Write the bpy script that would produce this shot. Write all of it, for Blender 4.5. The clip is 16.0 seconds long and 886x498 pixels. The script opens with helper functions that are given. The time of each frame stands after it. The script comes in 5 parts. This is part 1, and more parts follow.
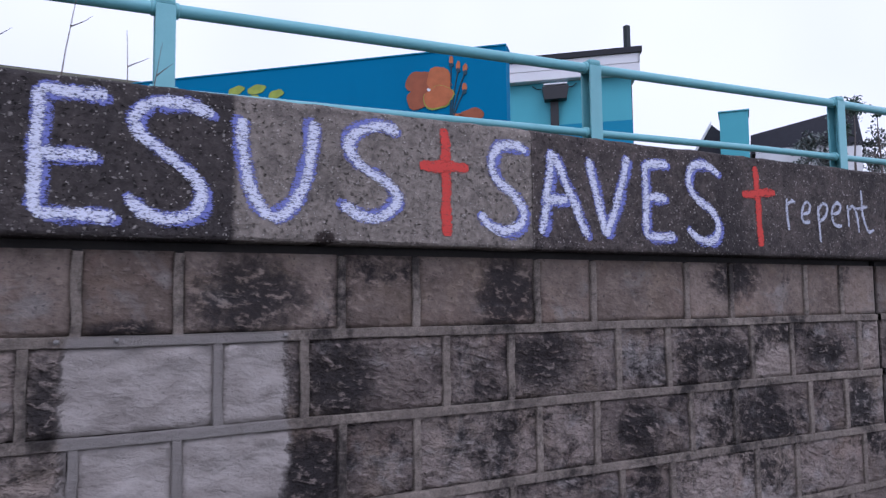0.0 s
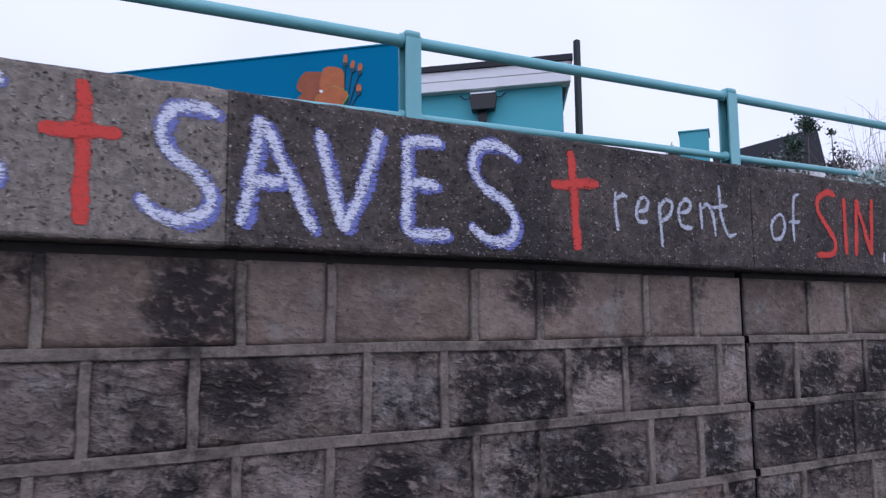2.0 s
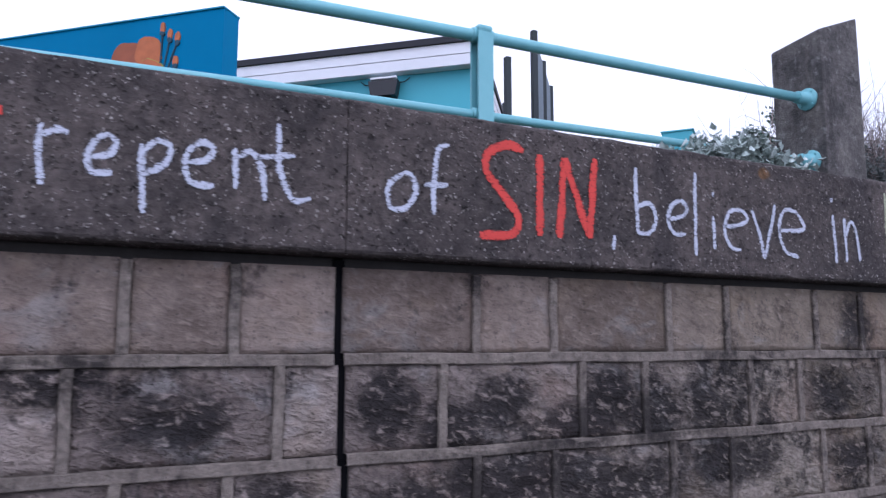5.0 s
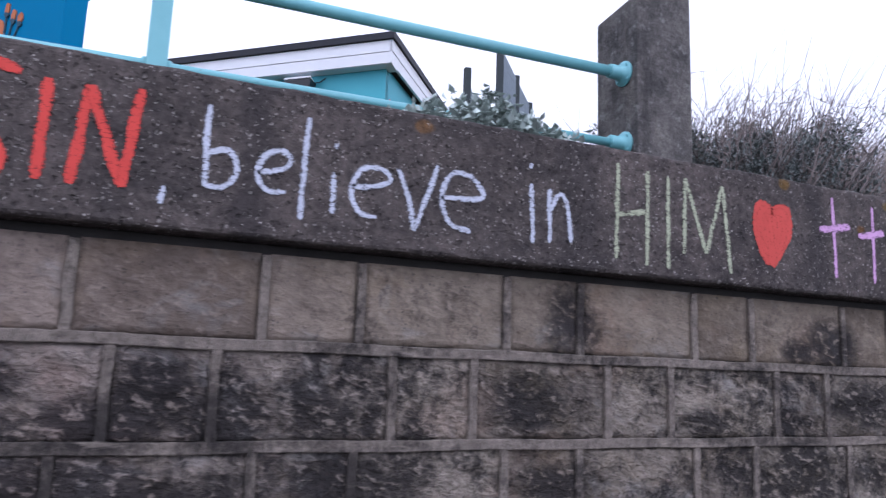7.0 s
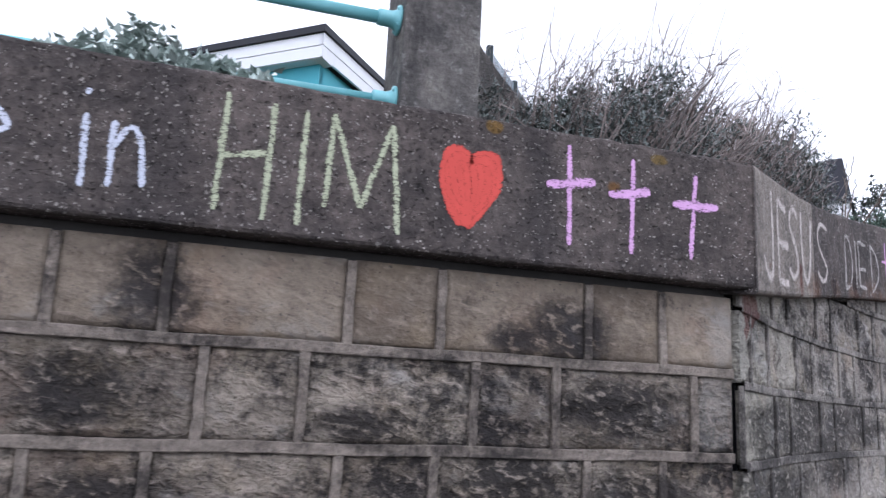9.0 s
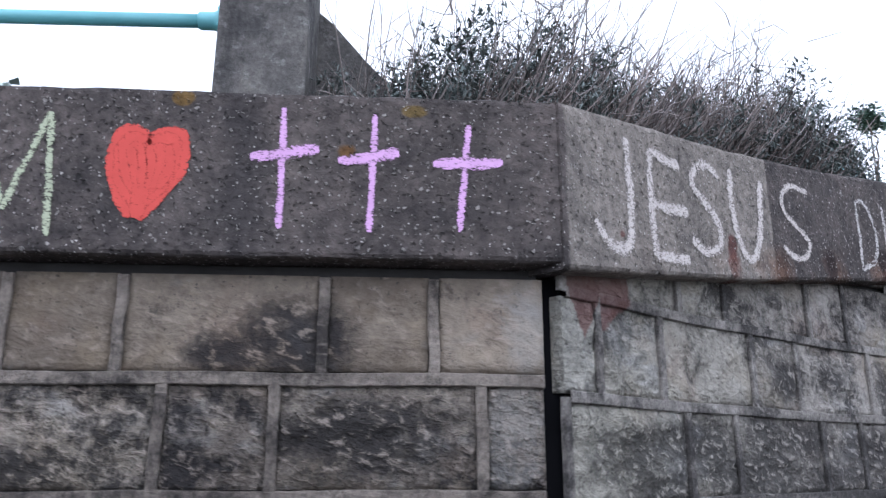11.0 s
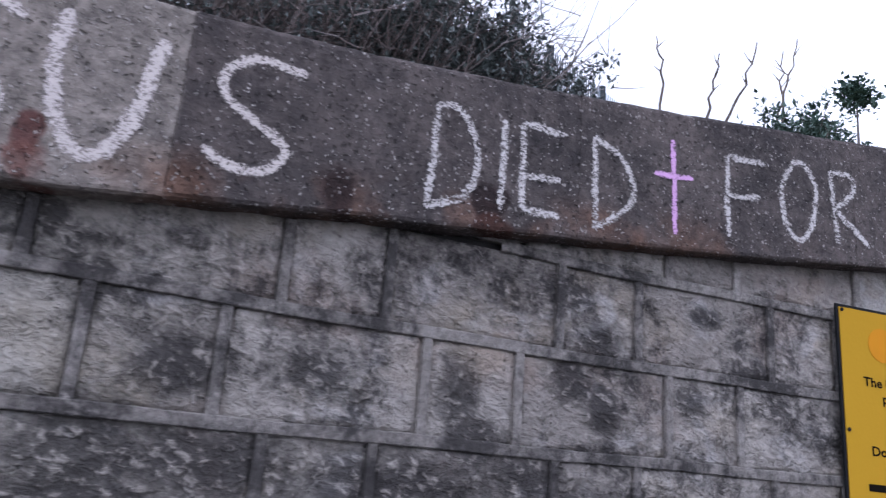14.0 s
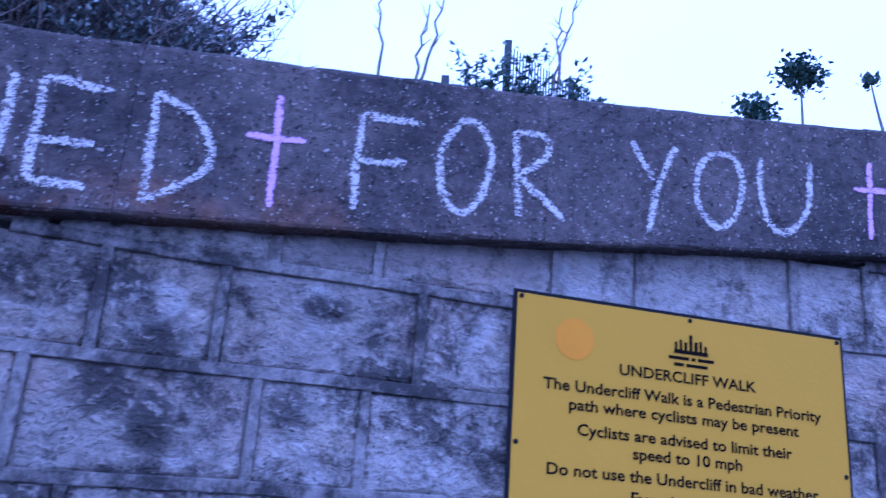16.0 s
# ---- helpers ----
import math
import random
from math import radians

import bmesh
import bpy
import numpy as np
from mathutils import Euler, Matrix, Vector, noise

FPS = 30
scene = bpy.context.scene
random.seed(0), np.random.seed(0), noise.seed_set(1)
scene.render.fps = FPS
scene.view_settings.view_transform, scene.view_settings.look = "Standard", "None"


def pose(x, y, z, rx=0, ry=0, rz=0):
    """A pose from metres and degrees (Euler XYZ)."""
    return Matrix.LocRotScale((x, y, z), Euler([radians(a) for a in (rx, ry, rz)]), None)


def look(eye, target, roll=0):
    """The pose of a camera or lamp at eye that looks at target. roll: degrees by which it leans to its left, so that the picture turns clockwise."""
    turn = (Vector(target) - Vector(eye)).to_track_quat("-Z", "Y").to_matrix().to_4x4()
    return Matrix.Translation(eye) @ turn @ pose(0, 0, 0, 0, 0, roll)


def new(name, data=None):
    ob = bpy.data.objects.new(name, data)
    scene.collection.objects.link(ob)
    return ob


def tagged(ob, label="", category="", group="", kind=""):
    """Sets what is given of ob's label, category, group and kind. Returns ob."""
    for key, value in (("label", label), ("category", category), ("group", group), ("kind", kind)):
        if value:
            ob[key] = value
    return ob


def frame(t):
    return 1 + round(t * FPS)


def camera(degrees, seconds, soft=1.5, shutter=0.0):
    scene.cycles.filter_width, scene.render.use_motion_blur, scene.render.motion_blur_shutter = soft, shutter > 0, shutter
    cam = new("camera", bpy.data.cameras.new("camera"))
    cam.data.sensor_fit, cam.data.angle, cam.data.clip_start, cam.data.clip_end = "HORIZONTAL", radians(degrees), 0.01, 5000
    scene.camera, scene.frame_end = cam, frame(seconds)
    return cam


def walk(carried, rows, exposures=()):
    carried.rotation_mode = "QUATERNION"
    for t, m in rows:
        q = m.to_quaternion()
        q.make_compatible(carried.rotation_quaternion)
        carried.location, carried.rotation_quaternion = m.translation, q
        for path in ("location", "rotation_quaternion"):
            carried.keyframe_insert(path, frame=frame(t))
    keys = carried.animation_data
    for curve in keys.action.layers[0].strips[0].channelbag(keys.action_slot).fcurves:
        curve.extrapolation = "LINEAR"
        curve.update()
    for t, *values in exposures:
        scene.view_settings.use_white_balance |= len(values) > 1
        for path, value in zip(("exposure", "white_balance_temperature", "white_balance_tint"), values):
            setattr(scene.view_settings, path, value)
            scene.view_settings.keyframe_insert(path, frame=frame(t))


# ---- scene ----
cam = camera(63.0, 16.0, 1.3, 0.3)
PATH = [
    (0, (-0.028, -0.012, 1.602), (0.899, 1.754, 1.752), -0.7),
    (0.5, (0.161, 0.053, 1.583), (1.1, 1.807, 1.789), -0.4),
    (1, (0.409, 0.112, 1.569), (1.399, 1.832, 1.82), -0.8),
    (1.5, (0.725, 0.112, 1.584), (1.678, 1.85, 1.846), 1.0),
    (2, (1.025, 0.154, 1.568), (1.981, 1.897, 1.785), -0.5),
    (2.5, (1.293, 0.227, 1.573), (2.266, 1.95, 1.863), 0.7),
    (3, (1.614, 0.229, 1.541), (2.54, 1.97, 1.874), 0.3),
    (3.5, (1.944, 0.208, 1.555), (2.808, 1.995, 1.799), 0.4),
    (4, (2.25, 0.263, 1.532), (3.115, 2.047, 1.795), 0.1),
    (4.2, (2.366, 0.273, 1.612), (3.262, 2.043, 1.862), 0.7),
    (6.3, (3.844, 0.213, 1.462), (4.611, 2.038, 1.752), 0.2),
    (6.5, (3.978, 0.186, 1.466), (4.708, 2.021, 1.776), 2.1),
    (7, (4.347, 0.172, 1.469), (5.126, 1.985, 1.792), 2.0),
    (7.5, (4.702, 0.215, 1.454), (5.467, 2.018, 1.859), 2.7),
    (8, (5.068, 0.181, 1.431), (5.776, 2.006, 1.839), 2.0),
    (8.5, (5.435, 0.135, 1.438), (6.071, 2.004, 1.756), 0.8),
    (9, (5.791, 0.182, 1.42), (6.395, 2.051, 1.796), 2.9),
    (9.2, (5.915, 0.2, 1.412), (6.524, 2.063, 1.808), 0.9),
    (11.3, (7.301, 0.466, 1.365), (7.311, 2.397, 1.885), 3.1),
    (11.5, (7.45, 0.503, 1.379), (7.386, 2.444, 1.859), 5.0),
    (12, (7.758, 0.643, 1.347), (7.604, 2.577, 1.829), 4.4),
    (12.5, (8.05, 0.846, 1.345), (7.899, 2.754, 1.925), 4.7),
    (13, (8.43, 0.985, 1.367), (8.224, 2.893, 1.927), 4.5),
    (13.5, (8.747, 1.137, 1.402), (8.619, 3.066, 1.914), 3.0),
    (14, (9.005, 1.313, 1.46), (8.911, 3.245, 1.969), 4.7),
    (14.5, (9.359, 1.442, 1.468), (9.207, 3.355, 2.031), 4.5),
    (15, (9.658, 1.537, 1.509), (9.459, 3.459, 2.023), 3.6),
    (15.5, (9.908, 1.666, 1.52), (9.677, 3.591, 2.011), 5.6),
    (16, (10.202, 1.756, 1.563), (9.981, 3.671, 2.092), 4.2),
]

EXPOSURES = [(0.0, 0.35, 5550, 19), (1.5, 0.24, 5550, 18), (4.0, 0.50, 5450, 20), (6.5, 0.86, 5500, 18), (7.0, 0.79, 5530, 18), (7.5, 0.68, 5600, 16), (8.0, 0.75, 5650, 13), (8.5, 1.03, 5750, 12), (9.0, 1.10, 5800, 11), (11.5, 1.25, 5480, 8), (12.0, 1.48, 5600, 8), (12.5, 1.58, 5650, 12), (13.0, 1.35, 5650, 16), (13.5, 0.95, 5650, 16), (14.5, 0.92, 4950, 18), (15.0, 0.85, 4450, 28), (15.5, 0.95, 3900, 31), (16.0, 0.91, 3740, 38)]
walk(cam, [(t, look(eye, target, roll)) for t, eye, target, roll in PATH], EXPOSURES)

# ---- world and sun: an overcast sky ----
world = bpy.data.worlds.new("overcast_sky")
scene.world = world
world.use_nodes = True
wt = world.node_tree
wt.nodes.clear()
w_out = wt.nodes.new("ShaderNodeOutputWorld")
w_bg = wt.nodes.new("ShaderNodeBackground")
w_bg2 = wt.nodes.new("ShaderNodeBackground")
w_add = wt.nodes.new("ShaderNodeAddShader")
w_sky = wt.nodes.new("ShaderNodeTexSky")
w_sky.sky_type, w_sky.sun_disc = "NISHITA", False
w_sky.sun_elevation, w_sky.sun_rotation = radians(48), radians(200)
w_co = wt.nodes.new("ShaderNodeTexCoord")
w_no = wt.nodes.new("ShaderNodeTexNoise")
w_no.inputs["Scale"].default_value, w_no.inputs["Detail"].default_value = 1.6, 3.0
w_rp = wt.nodes.new("ShaderNodeValToRGB")
w_rp.color_ramp.elements[0].position, w_rp.color_ramp.elements[1].position = 0.35, 0.68
w_rp.color_ramp.elements[0].color, w_rp.color_ramp.elements[1].color = (0.80, 0.79, 0.86, 1), (0.99, 0.97, 1.0, 1)
wt.links.new(w_co.outputs["Generated"], w_no.inputs["Vector"])
wt.links.new(w_no.outputs["Fac"], w_rp.inputs["Fac"])
wt.links.new(w_sky.outputs["Color"], w_bg.inputs["Color"])
# the cloud is brighter on the sun's side, over the sea
w_sep = wt.nodes.new("ShaderNodeSeparateXYZ")
w_side = wt.nodes.new("ShaderNodeMapRange")
w_side.inputs["From Min"].default_value, w_side.inputs["From Max"].default_value = -1.0, 1.0
w_side.inputs["To Min"].default_value, w_side.inputs["To Max"].default_value = 1.2, 0.80
w_mul = wt.nodes.new("ShaderNodeVectorMath")
w_mul.operation = "SCALE"
wt.links.new(w_co.outputs["Generated"], w_sep.inputs[0])
wt.links.new(w_sep.outputs["Y"], w_side.inputs["Value"])
wt.links.new(w_rp.outputs["Color"], w_mul.inputs[0])
wt.links.new(w_side.outputs["Result"], w_mul.inputs["Scale"])
wt.links.new(w_mul.outputs[0], w_bg2.inputs["Color"])
w_bg.inputs["Strength"].default_value = 0.012
w_bg2.inputs["Strength"].default_value = 0.95
wt.links.new(w_bg.outputs[0], w_add.inputs[0])
wt.links.new(w_bg2.outputs[0], w_add.inputs[1])
wt.links.new(w_add.outputs[0], w_out.inputs["Surface"])

sun = new("sun", bpy.data.lights.new("sun", "SUN"))
sun.data.energy, sun.data.angle, sun.data.color = 0.5, radians(25), (1.0, 0.97, 0.93)
sun.matrix_world = look((4, -6, 12), (5, 2, 1.5))


# ---- materials ----
class Mat:
    """A small builder for node materials, in world metres."""

    def __init__(self, name, rough=0.9, metal=0.0):
        self.m = bpy.data.materials.new(name)
        self.m.use_nodes = True
        self.t = self.m.node_tree
        self.p = self.t.nodes["Principled BSDF"]
        self.p.inputs["Roughness"].default_value, self.p.inputs["Metallic"].default_value = rough, metal
        self.p.inputs["Specular IOR Level"].default_value = 0.5 if rough < 0.85 else 0.2 if rough < 0.99 else 0.0
        self.pos = self.t.nodes.new("ShaderNodeNewGeometry").outputs["Position"]

    def put(self, socket, value):
        if isinstance(value, (int, float)):
            socket.default_value = value
        elif isinstance(value, tuple):
            socket.default_value = (*value, 1) if len(value) == 3 and socket.type == "RGBA" else value
        else:
            self.t.links.new(value, socket)

    def noise(self, scale, detail=4.0, rough=0.55, stretch=(1, 1, 1), warp=0.0, shift=(0, 0, 0)):
        mp = self.t.nodes.new("ShaderNodeMapping")
        self.put(mp.inputs["Vector"], self.pos)
        mp.inputs["Scale"].default_value, mp.inputs["Location"].default_value = stretch, shift
        n = self.t.nodes.new("ShaderNodeTexNoise")
        self.put(n.inputs["Vector"], mp.outputs[0])
        for k, v in (("Scale", scale), ("Detail", detail), ("Roughness", rough), ("Distortion", warp)):
            n.inputs[k].default_value = v
        return n.outputs["Fac"]

    def strokes(self, scale, long, turn):
        """Noise drawn out along a slanting direction on the wall, like tool marks."""
        mp = self.t.nodes.new("ShaderNodeMapping")
        mp.vector_type = "TEXTURE"
        self.put(mp.inputs["Vector"], self.pos)
        mp.inputs["Rotation"].default_value, mp.inputs["Scale"].default_value = (0, turn, 0), (long, 1, 1)
        n = self.t.nodes.new("ShaderNodeTexNoise")
        self.put(n.inputs["Vector"], mp.outputs[0])
        for k, v in (("Scale", scale), ("Detail", 4.0), ("Roughness", 0.6), ("Distortion", 0.3)):
            n.inputs[k].default_value = v
        return n.outputs["Fac"]

    def cells(self, scale, out="Distance"):
        n = self.t.nodes.new("ShaderNodeTexVoronoi")
        wn = self.t.nodes.new("ShaderNodeTexNoise")
        wn.inputs["Scale"].default_value, wn.inputs["Detail"].default_value = 60, 2
        self.put(wn.inputs["Vector"], self.pos)
        mv = self.t.nodes.new("ShaderNodeVectorMath")
        mv.operation = "MULTIPLY_ADD"
        self.put(mv.inputs[0], wn.outputs["Color"])
        mv.inputs[1].default_value = (0.02, 0.02, 0.02)
        self.put(mv.inputs[2], self.pos)
        self.put(n.inputs["Vector"], mv.outputs[0])
        n.inputs["Scale"].default_value = scale
        return n.outputs[out]

    def ramp(self, fac, a, b, ca=(0, 0, 0), cb=(1, 1, 1)):
        n = self.t.nodes.new("ShaderNodeValToRGB")
        e = n.color_ramp.elements
        e[0].position, e[1].position, e[0].color, e[1].color = a, b, (*ca, 1), (*cb, 1)
        self.put(n.inputs["Fac"], fac)
        return n.outputs["Color"]

    def step(self, value, a, b):
        n = self.t.nodes.new("ShaderNodeMapRange")
        n.interpolation_type = "SMOOTHSTEP"
        self.put(n.inputs["Value"], value)
        n.inputs["From Min"].default_value, n.inputs["From Max"].default_value = a, b
        return n.outputs["Result"]

    def math(self, op, a, b=0.0):
        n = self.t.nodes.new("ShaderNodeMath")
        n.operation, n.use_clamp = op, False
        self.put(n.inputs[0], a), self.put(n.inputs[1], b)
        return n.outputs[0]

    def mix(self, fac, a, b, blend="MIX"):
        n = self.t.nodes.new("ShaderNodeMix")
        n.data_type, n.blend_type = "RGBA", blend
        self.put(n.inputs[0], fac), self.put(n.inputs[6], a), self.put(n.inputs[7], b)
        return n.outputs[2]

    def axis(self, i):
        n = self.t.nodes.new("ShaderNodeSeparateXYZ")
        self.put(n.inputs[0], self.pos)
        return n.outputs[i]

    def random(self):
        return self.t.nodes.new("ShaderNodeObjectInfo").outputs["Random"]

    def island(self):
        return self.t.nodes.new("ShaderNodeNewGeometry").outputs["Random Per Island"]

    def spot(self, x, z, rx, rz, wob, soft=0.45):
        """1 inside a ragged ellipse at x, z."""
        dx = self.math("DIVIDE", self.math("SUBTRACT", self.axis(0), x), rx)
        dz = self.math("DIVIDE", self.math("SUBTRACT", self.axis(2), z), rz)
        d = self.math("ADD", self.math("MULTIPLY", dx, dx), self.math("MULTIPLY", dz, dz))
        d = self.math("ADD", d, self.math("MULTIPLY", self.math("SUBTRACT", wob, 0.5), 4.5))
        return self.math("SUBTRACT", 1.0, self.step(d, 1 - soft, 1 + soft))

    def bump(self, height, strength=0.5, distance=0.01):
        n = self.t.nodes.new("ShaderNodeBump")
        n.inputs["Strength"].default_value, n.inputs["Distance"].default_value = strength, distance
        self.put(n.inputs["Height"], height)
        self.put(self.p.inputs["Normal"], n.outputs[0])

    def colour(self, value):
        self.put(self.p.inputs["Base Color"], value)
        return self

    def holes(self, keep):
        """Lets the ground show through where keep is 0."""
        tr = self.t.nodes.new("ShaderNodeBsdfTransparent")
        mx = self.t.nodes.new("ShaderNodeMixShader")
        self.put(mx.inputs[0], keep)
        self.put(mx.inputs[1], tr.outputs[0]), self.put(mx.inputs[2], self.p.outputs[0])
        self.put(self.t.nodes["Material Output"].inputs["Surface"], mx.outputs[0])


def band(m, value, a, b, soft):
    return m.math("MULTIPLY", m.step(value, a - soft, a + soft), m.math("SUBTRACT", 1.0, m.step(value, b - soft, b + soft)))


def coping_material():
    m = Mat("weathered_aggregate_concrete", 0.88)
    big, fine = m.noise(2.3, 5), m.noise(38, 5, 0.7)
    base = m.mix(m.ramp(m.math("ADD", m.math("MULTIPLY", big, 0.5), m.math("MULTIPLY", m.noise(13, 6, 0.7), 0.5)), 0.36, 0.62), (0.030, 0.026, 0.026), (0.106, 0.087, 0.08))
    clean = m.mix(m.noise(3, 4), (0.163, 0.141, 0.124), (0.233, 0.202, 0.178))
    x = m.math("ADD", m.axis(0), m.math("MULTIPLY", m.math("SUBTRACT", m.noise(14, 3), 0.5), 0.02))
    lit = m.math("ADD", band(m, x, 0.40, 1.43, 0.012), band(m, x, 7.50, 8.356, 0.006))
    base = m.mix(lit, base, clean)
    blotch = m.ramp(m.noise(5.5, 7, 0.72, (1, 1, 1.3), 0.7), 0.50, 0.66)
    base = m.mix(m.math("MULTIPLY", blotch, 0.5), base, (0.036, 0.032, 0.032))
    # a dark cast length, and run-off stains
    base = m.mix(m.math("MULTIPLY", band(m, x, -0.62, 0.395, 0.01), 0.6), base, (0.030, 0.027, 0.028))
    streak = m.ramp(m.noise(3.2, 4, 0.6, (1, 1, 0.18)), 0.52, 0.72)
    base = m.mix(m.math("MULTIPLY", streak, 0.55), base, (0.034, 0.030, 0.030))
    for x0, x1 in ((2.36, 2.50), (4.57, 4.66), (5.57, 5.70), (6.66, 6.75)):
        base = m.mix(m.math("MULTIPLY", band(m, m.math("ADD", x, m.math("MULTIPLY", m.math("SUBTRACT", m.noise(8, 4), 0.5), 0.12)), x0, x1, 0.03), 0.55), base, (0.032, 0.028, 0.029))
    rust = m.math("MULTIPLY", band(m, m.axis(0), 7.9, 9.9, 0.3), m.ramp(m.noise(4, 5), 0.48, 0.66))
    low = m.math("SUBTRACT", m.axis(2), m.math("ADD", 1.80, m.math("MULTIPLY", m.math("SUBTRACT", m.axis(0), 7.55), 0.135)))
    rust = m.math("MULTIPLY", rust, m.math("SUBTRACT", 1.0, m.step(low, 0.02, 0.13)))
    base = m.mix(m.math("MULTIPLY", rust, 0.45), base, (0.16, 0.075, 0.04))
    wob = m.noise(9, 4)
    for sx, sz, rx, rz, c in ((0.665, 1.803, 0.030, 0.028, (0.008, 0.003, 0.003)), (8.14, 1.955, 0.022, 0.05, (0.07, 0.022, 0.018)), (8.15, 1.90, 0.035, 0.05, (0.11, 0.05, 0.04)),
                             (7.68, 1.905, 0.012, 0.012, (0.08, 0.03, 0.025)), (8.68, 1.985, 0.035, 0.07, (0.016, 0.009, 0.009)), (9.03, 2.07, 0.045, 0.05, (0.014, 0.008, 0.008)), (9.05, 1.99, 0.05, 0.04, (0.05, 0.022, 0.016)),
                             (6.55, 2.19, 0.026, 0.02, (0.13, 0.075, 0.02)), (6.95, 2.06, 0.024, 0.018, (0.12, 0.06, 0.02)), (7.12, 2.17, 0.028, 0.016, (0.12, 0.08, 0.025)), (5.1, 2.17, 0.03, 0.02, (0.13, 0.07, 0.03))):
        base = m.mix(m.math("MULTIPLY", m.spot(sx, sz, rx, rz, wob), 0.85), base, c)
    # pebbles, and pits whose shade is put into the colour as dark flecks
    cell = m.cells(150, "Color")
    sep = m.t.nodes.new("ShaderNodeSeparateColor")
    m.put(sep.inputs[0], cell)
    near = m.math("SUBTRACT", 1.0, m.step(m.cells(150), 0.22, 0.48))
    pale = m.math("MULTIPLY", near, m.step(sep.outputs[0], 0.84, 0.99))
    dark = m.math("MULTIPLY", near, m.math("SUBTRACT", 1.0, m.step(sep.outputs[1], 0.04, 0.14)))
    base = m.mix(m.math("MULTIPLY", dark, 0.4), base, (0.02, 0.018, 0.018))
    base = m.mix(m.math("MULTIPLY", pale, 0.85), base, (0.50, 0.46, 0.43))
    # larger chips and open pores, longer than high, with the pores' shade painted in
    rag = m.math("MULTIPLY", m.math("SUBTRACT", m.noise(130, 3, 0.6), 0.5), 0.5)
    sep2 = m.t.nodes.new("ShaderNodeSeparateColor")
    m.put(sep2.inputs[0], m.cells(74, "Color"))
    near2 = m.math("SUBTRACT", 1.0, m.step(m.math("ADD", m.cells(74), rag), 0.24, 0.42))
    pale2 = m.math("MULTIPLY", near2, m.step(sep2.outputs[0], 0.86, 0.92))
    dark2 = m.math("MULTIPLY", near2, m.math("SUBTRACT", 1.0, m.step(sep2.outputs[1], 0.11, 0.17)))
    base = m.mix(m.math("MULTIPLY", dark2, 0.42), base, (0.014, 0.013, 0.014))
    base = m.mix(m.math("MULTIPLY", pale2, 0.45), base, (0.46, 0.42, 0.39))
    base = m.mix(0.7, base, m.ramp(fine, 0.32, 0.68, (0.22, 0.22, 0.22), (0.78, 0.78, 0.78)), "OVERLAY")
    h = m.math("ADD", m.math("MULTIPLY", fine, 0.9), m.math("SUBTRACT", m.math("MULTIPLY", pale, 0.5), m.math("MULTIPLY", dark, 0.9)))
    h = m.math("ADD", h, m.math("SUBTRACT", m.math("MULTIPLY", pale2, 0.7), m.math("MULTIPLY", dark2, 1.3)))
    m.bump(h, 1.0, 0.011)
    return m.colour(base).m


def red_patch(m):
    """Old brick-red paint hanging from the coping by the corner in two points."""
    x, z = m.axis(0), m.math("ADD", m.axis(2), m.math("MULTIPLY", m.math("SUBTRACT", m.noise(22, 5, 0.7), 0.5), 0.07))
    a = m.math("ADD", 1.622, m.math("MULTIPLY", m.math("ABSOLUTE", m.math("SUBTRACT", x, 7.565)), 2.3))
    b = m.math("ADD", 1.648, m.math("MULTIPLY", m.math("SUBTRACT", x, 7.622), 0.85))
    b = m.math("ADD", b, m.math("MULTIPLY", m.math("SUBTRACT", 1.0, m.step(x, 7.612, 7.620)), 1.0))
    low = m.math("MINIMUM", a, b)
    inside = m.step(m.math("SUBTRACT", z, low), -0.006, 0.010)
    return m.math("MULTIPLY", inside, band(m, m.axis(0), 7.515, 7.725, 0.006))


def whitewash(m):
    """The pale painted patch on the lower courses."""
    w = m.math("MULTIPLY", m.math("SUBTRACT", m.noise(11, 5, 0.65), 0.5), 0.09)
    inside = m.math("MULTIPLY", band(m, m.math("ADD", m.axis(0), w), -0.03, 0.575, 0.014), m.math("SUBTRACT", 1.0, m.step(m.axis(2), 1.515, 1.53)))
    return m.math("MULTIPLY", inside, m.math("SUBTRACT", 1.0, m.step(m.axis(1), 2.3, 2.31)))


def crust(m, amount, soot, soft=0.85):
    """Black crust: broad patches broken up into ragged flecks, plus known spots."""
    patch = m.math("ADD", m.math("MULTIPLY", m.noise(2.6, 4, 0.55, (1, 1, 1.0), 0.8), 0.50), m.math("MULTIPLY", m.noise(20, 9, 0.78, (1, 1, 0.85)), 0.50))
    grime = m.ramp(patch, 0.51 - amount, 0.61 - amount)
    wob = m.math("ADD", m.math("MULTIPLY", m.noise(7, 3), 0.40), m.math("MULTIPLY", m.noise(30, 8, 0.74), 0.60))
    for sx, sz, rx, rz in soot:
        grime = m.math("MAXIMUM", grime, m.spot(sx, sz, rx, rz, wob, soft))
    return grime


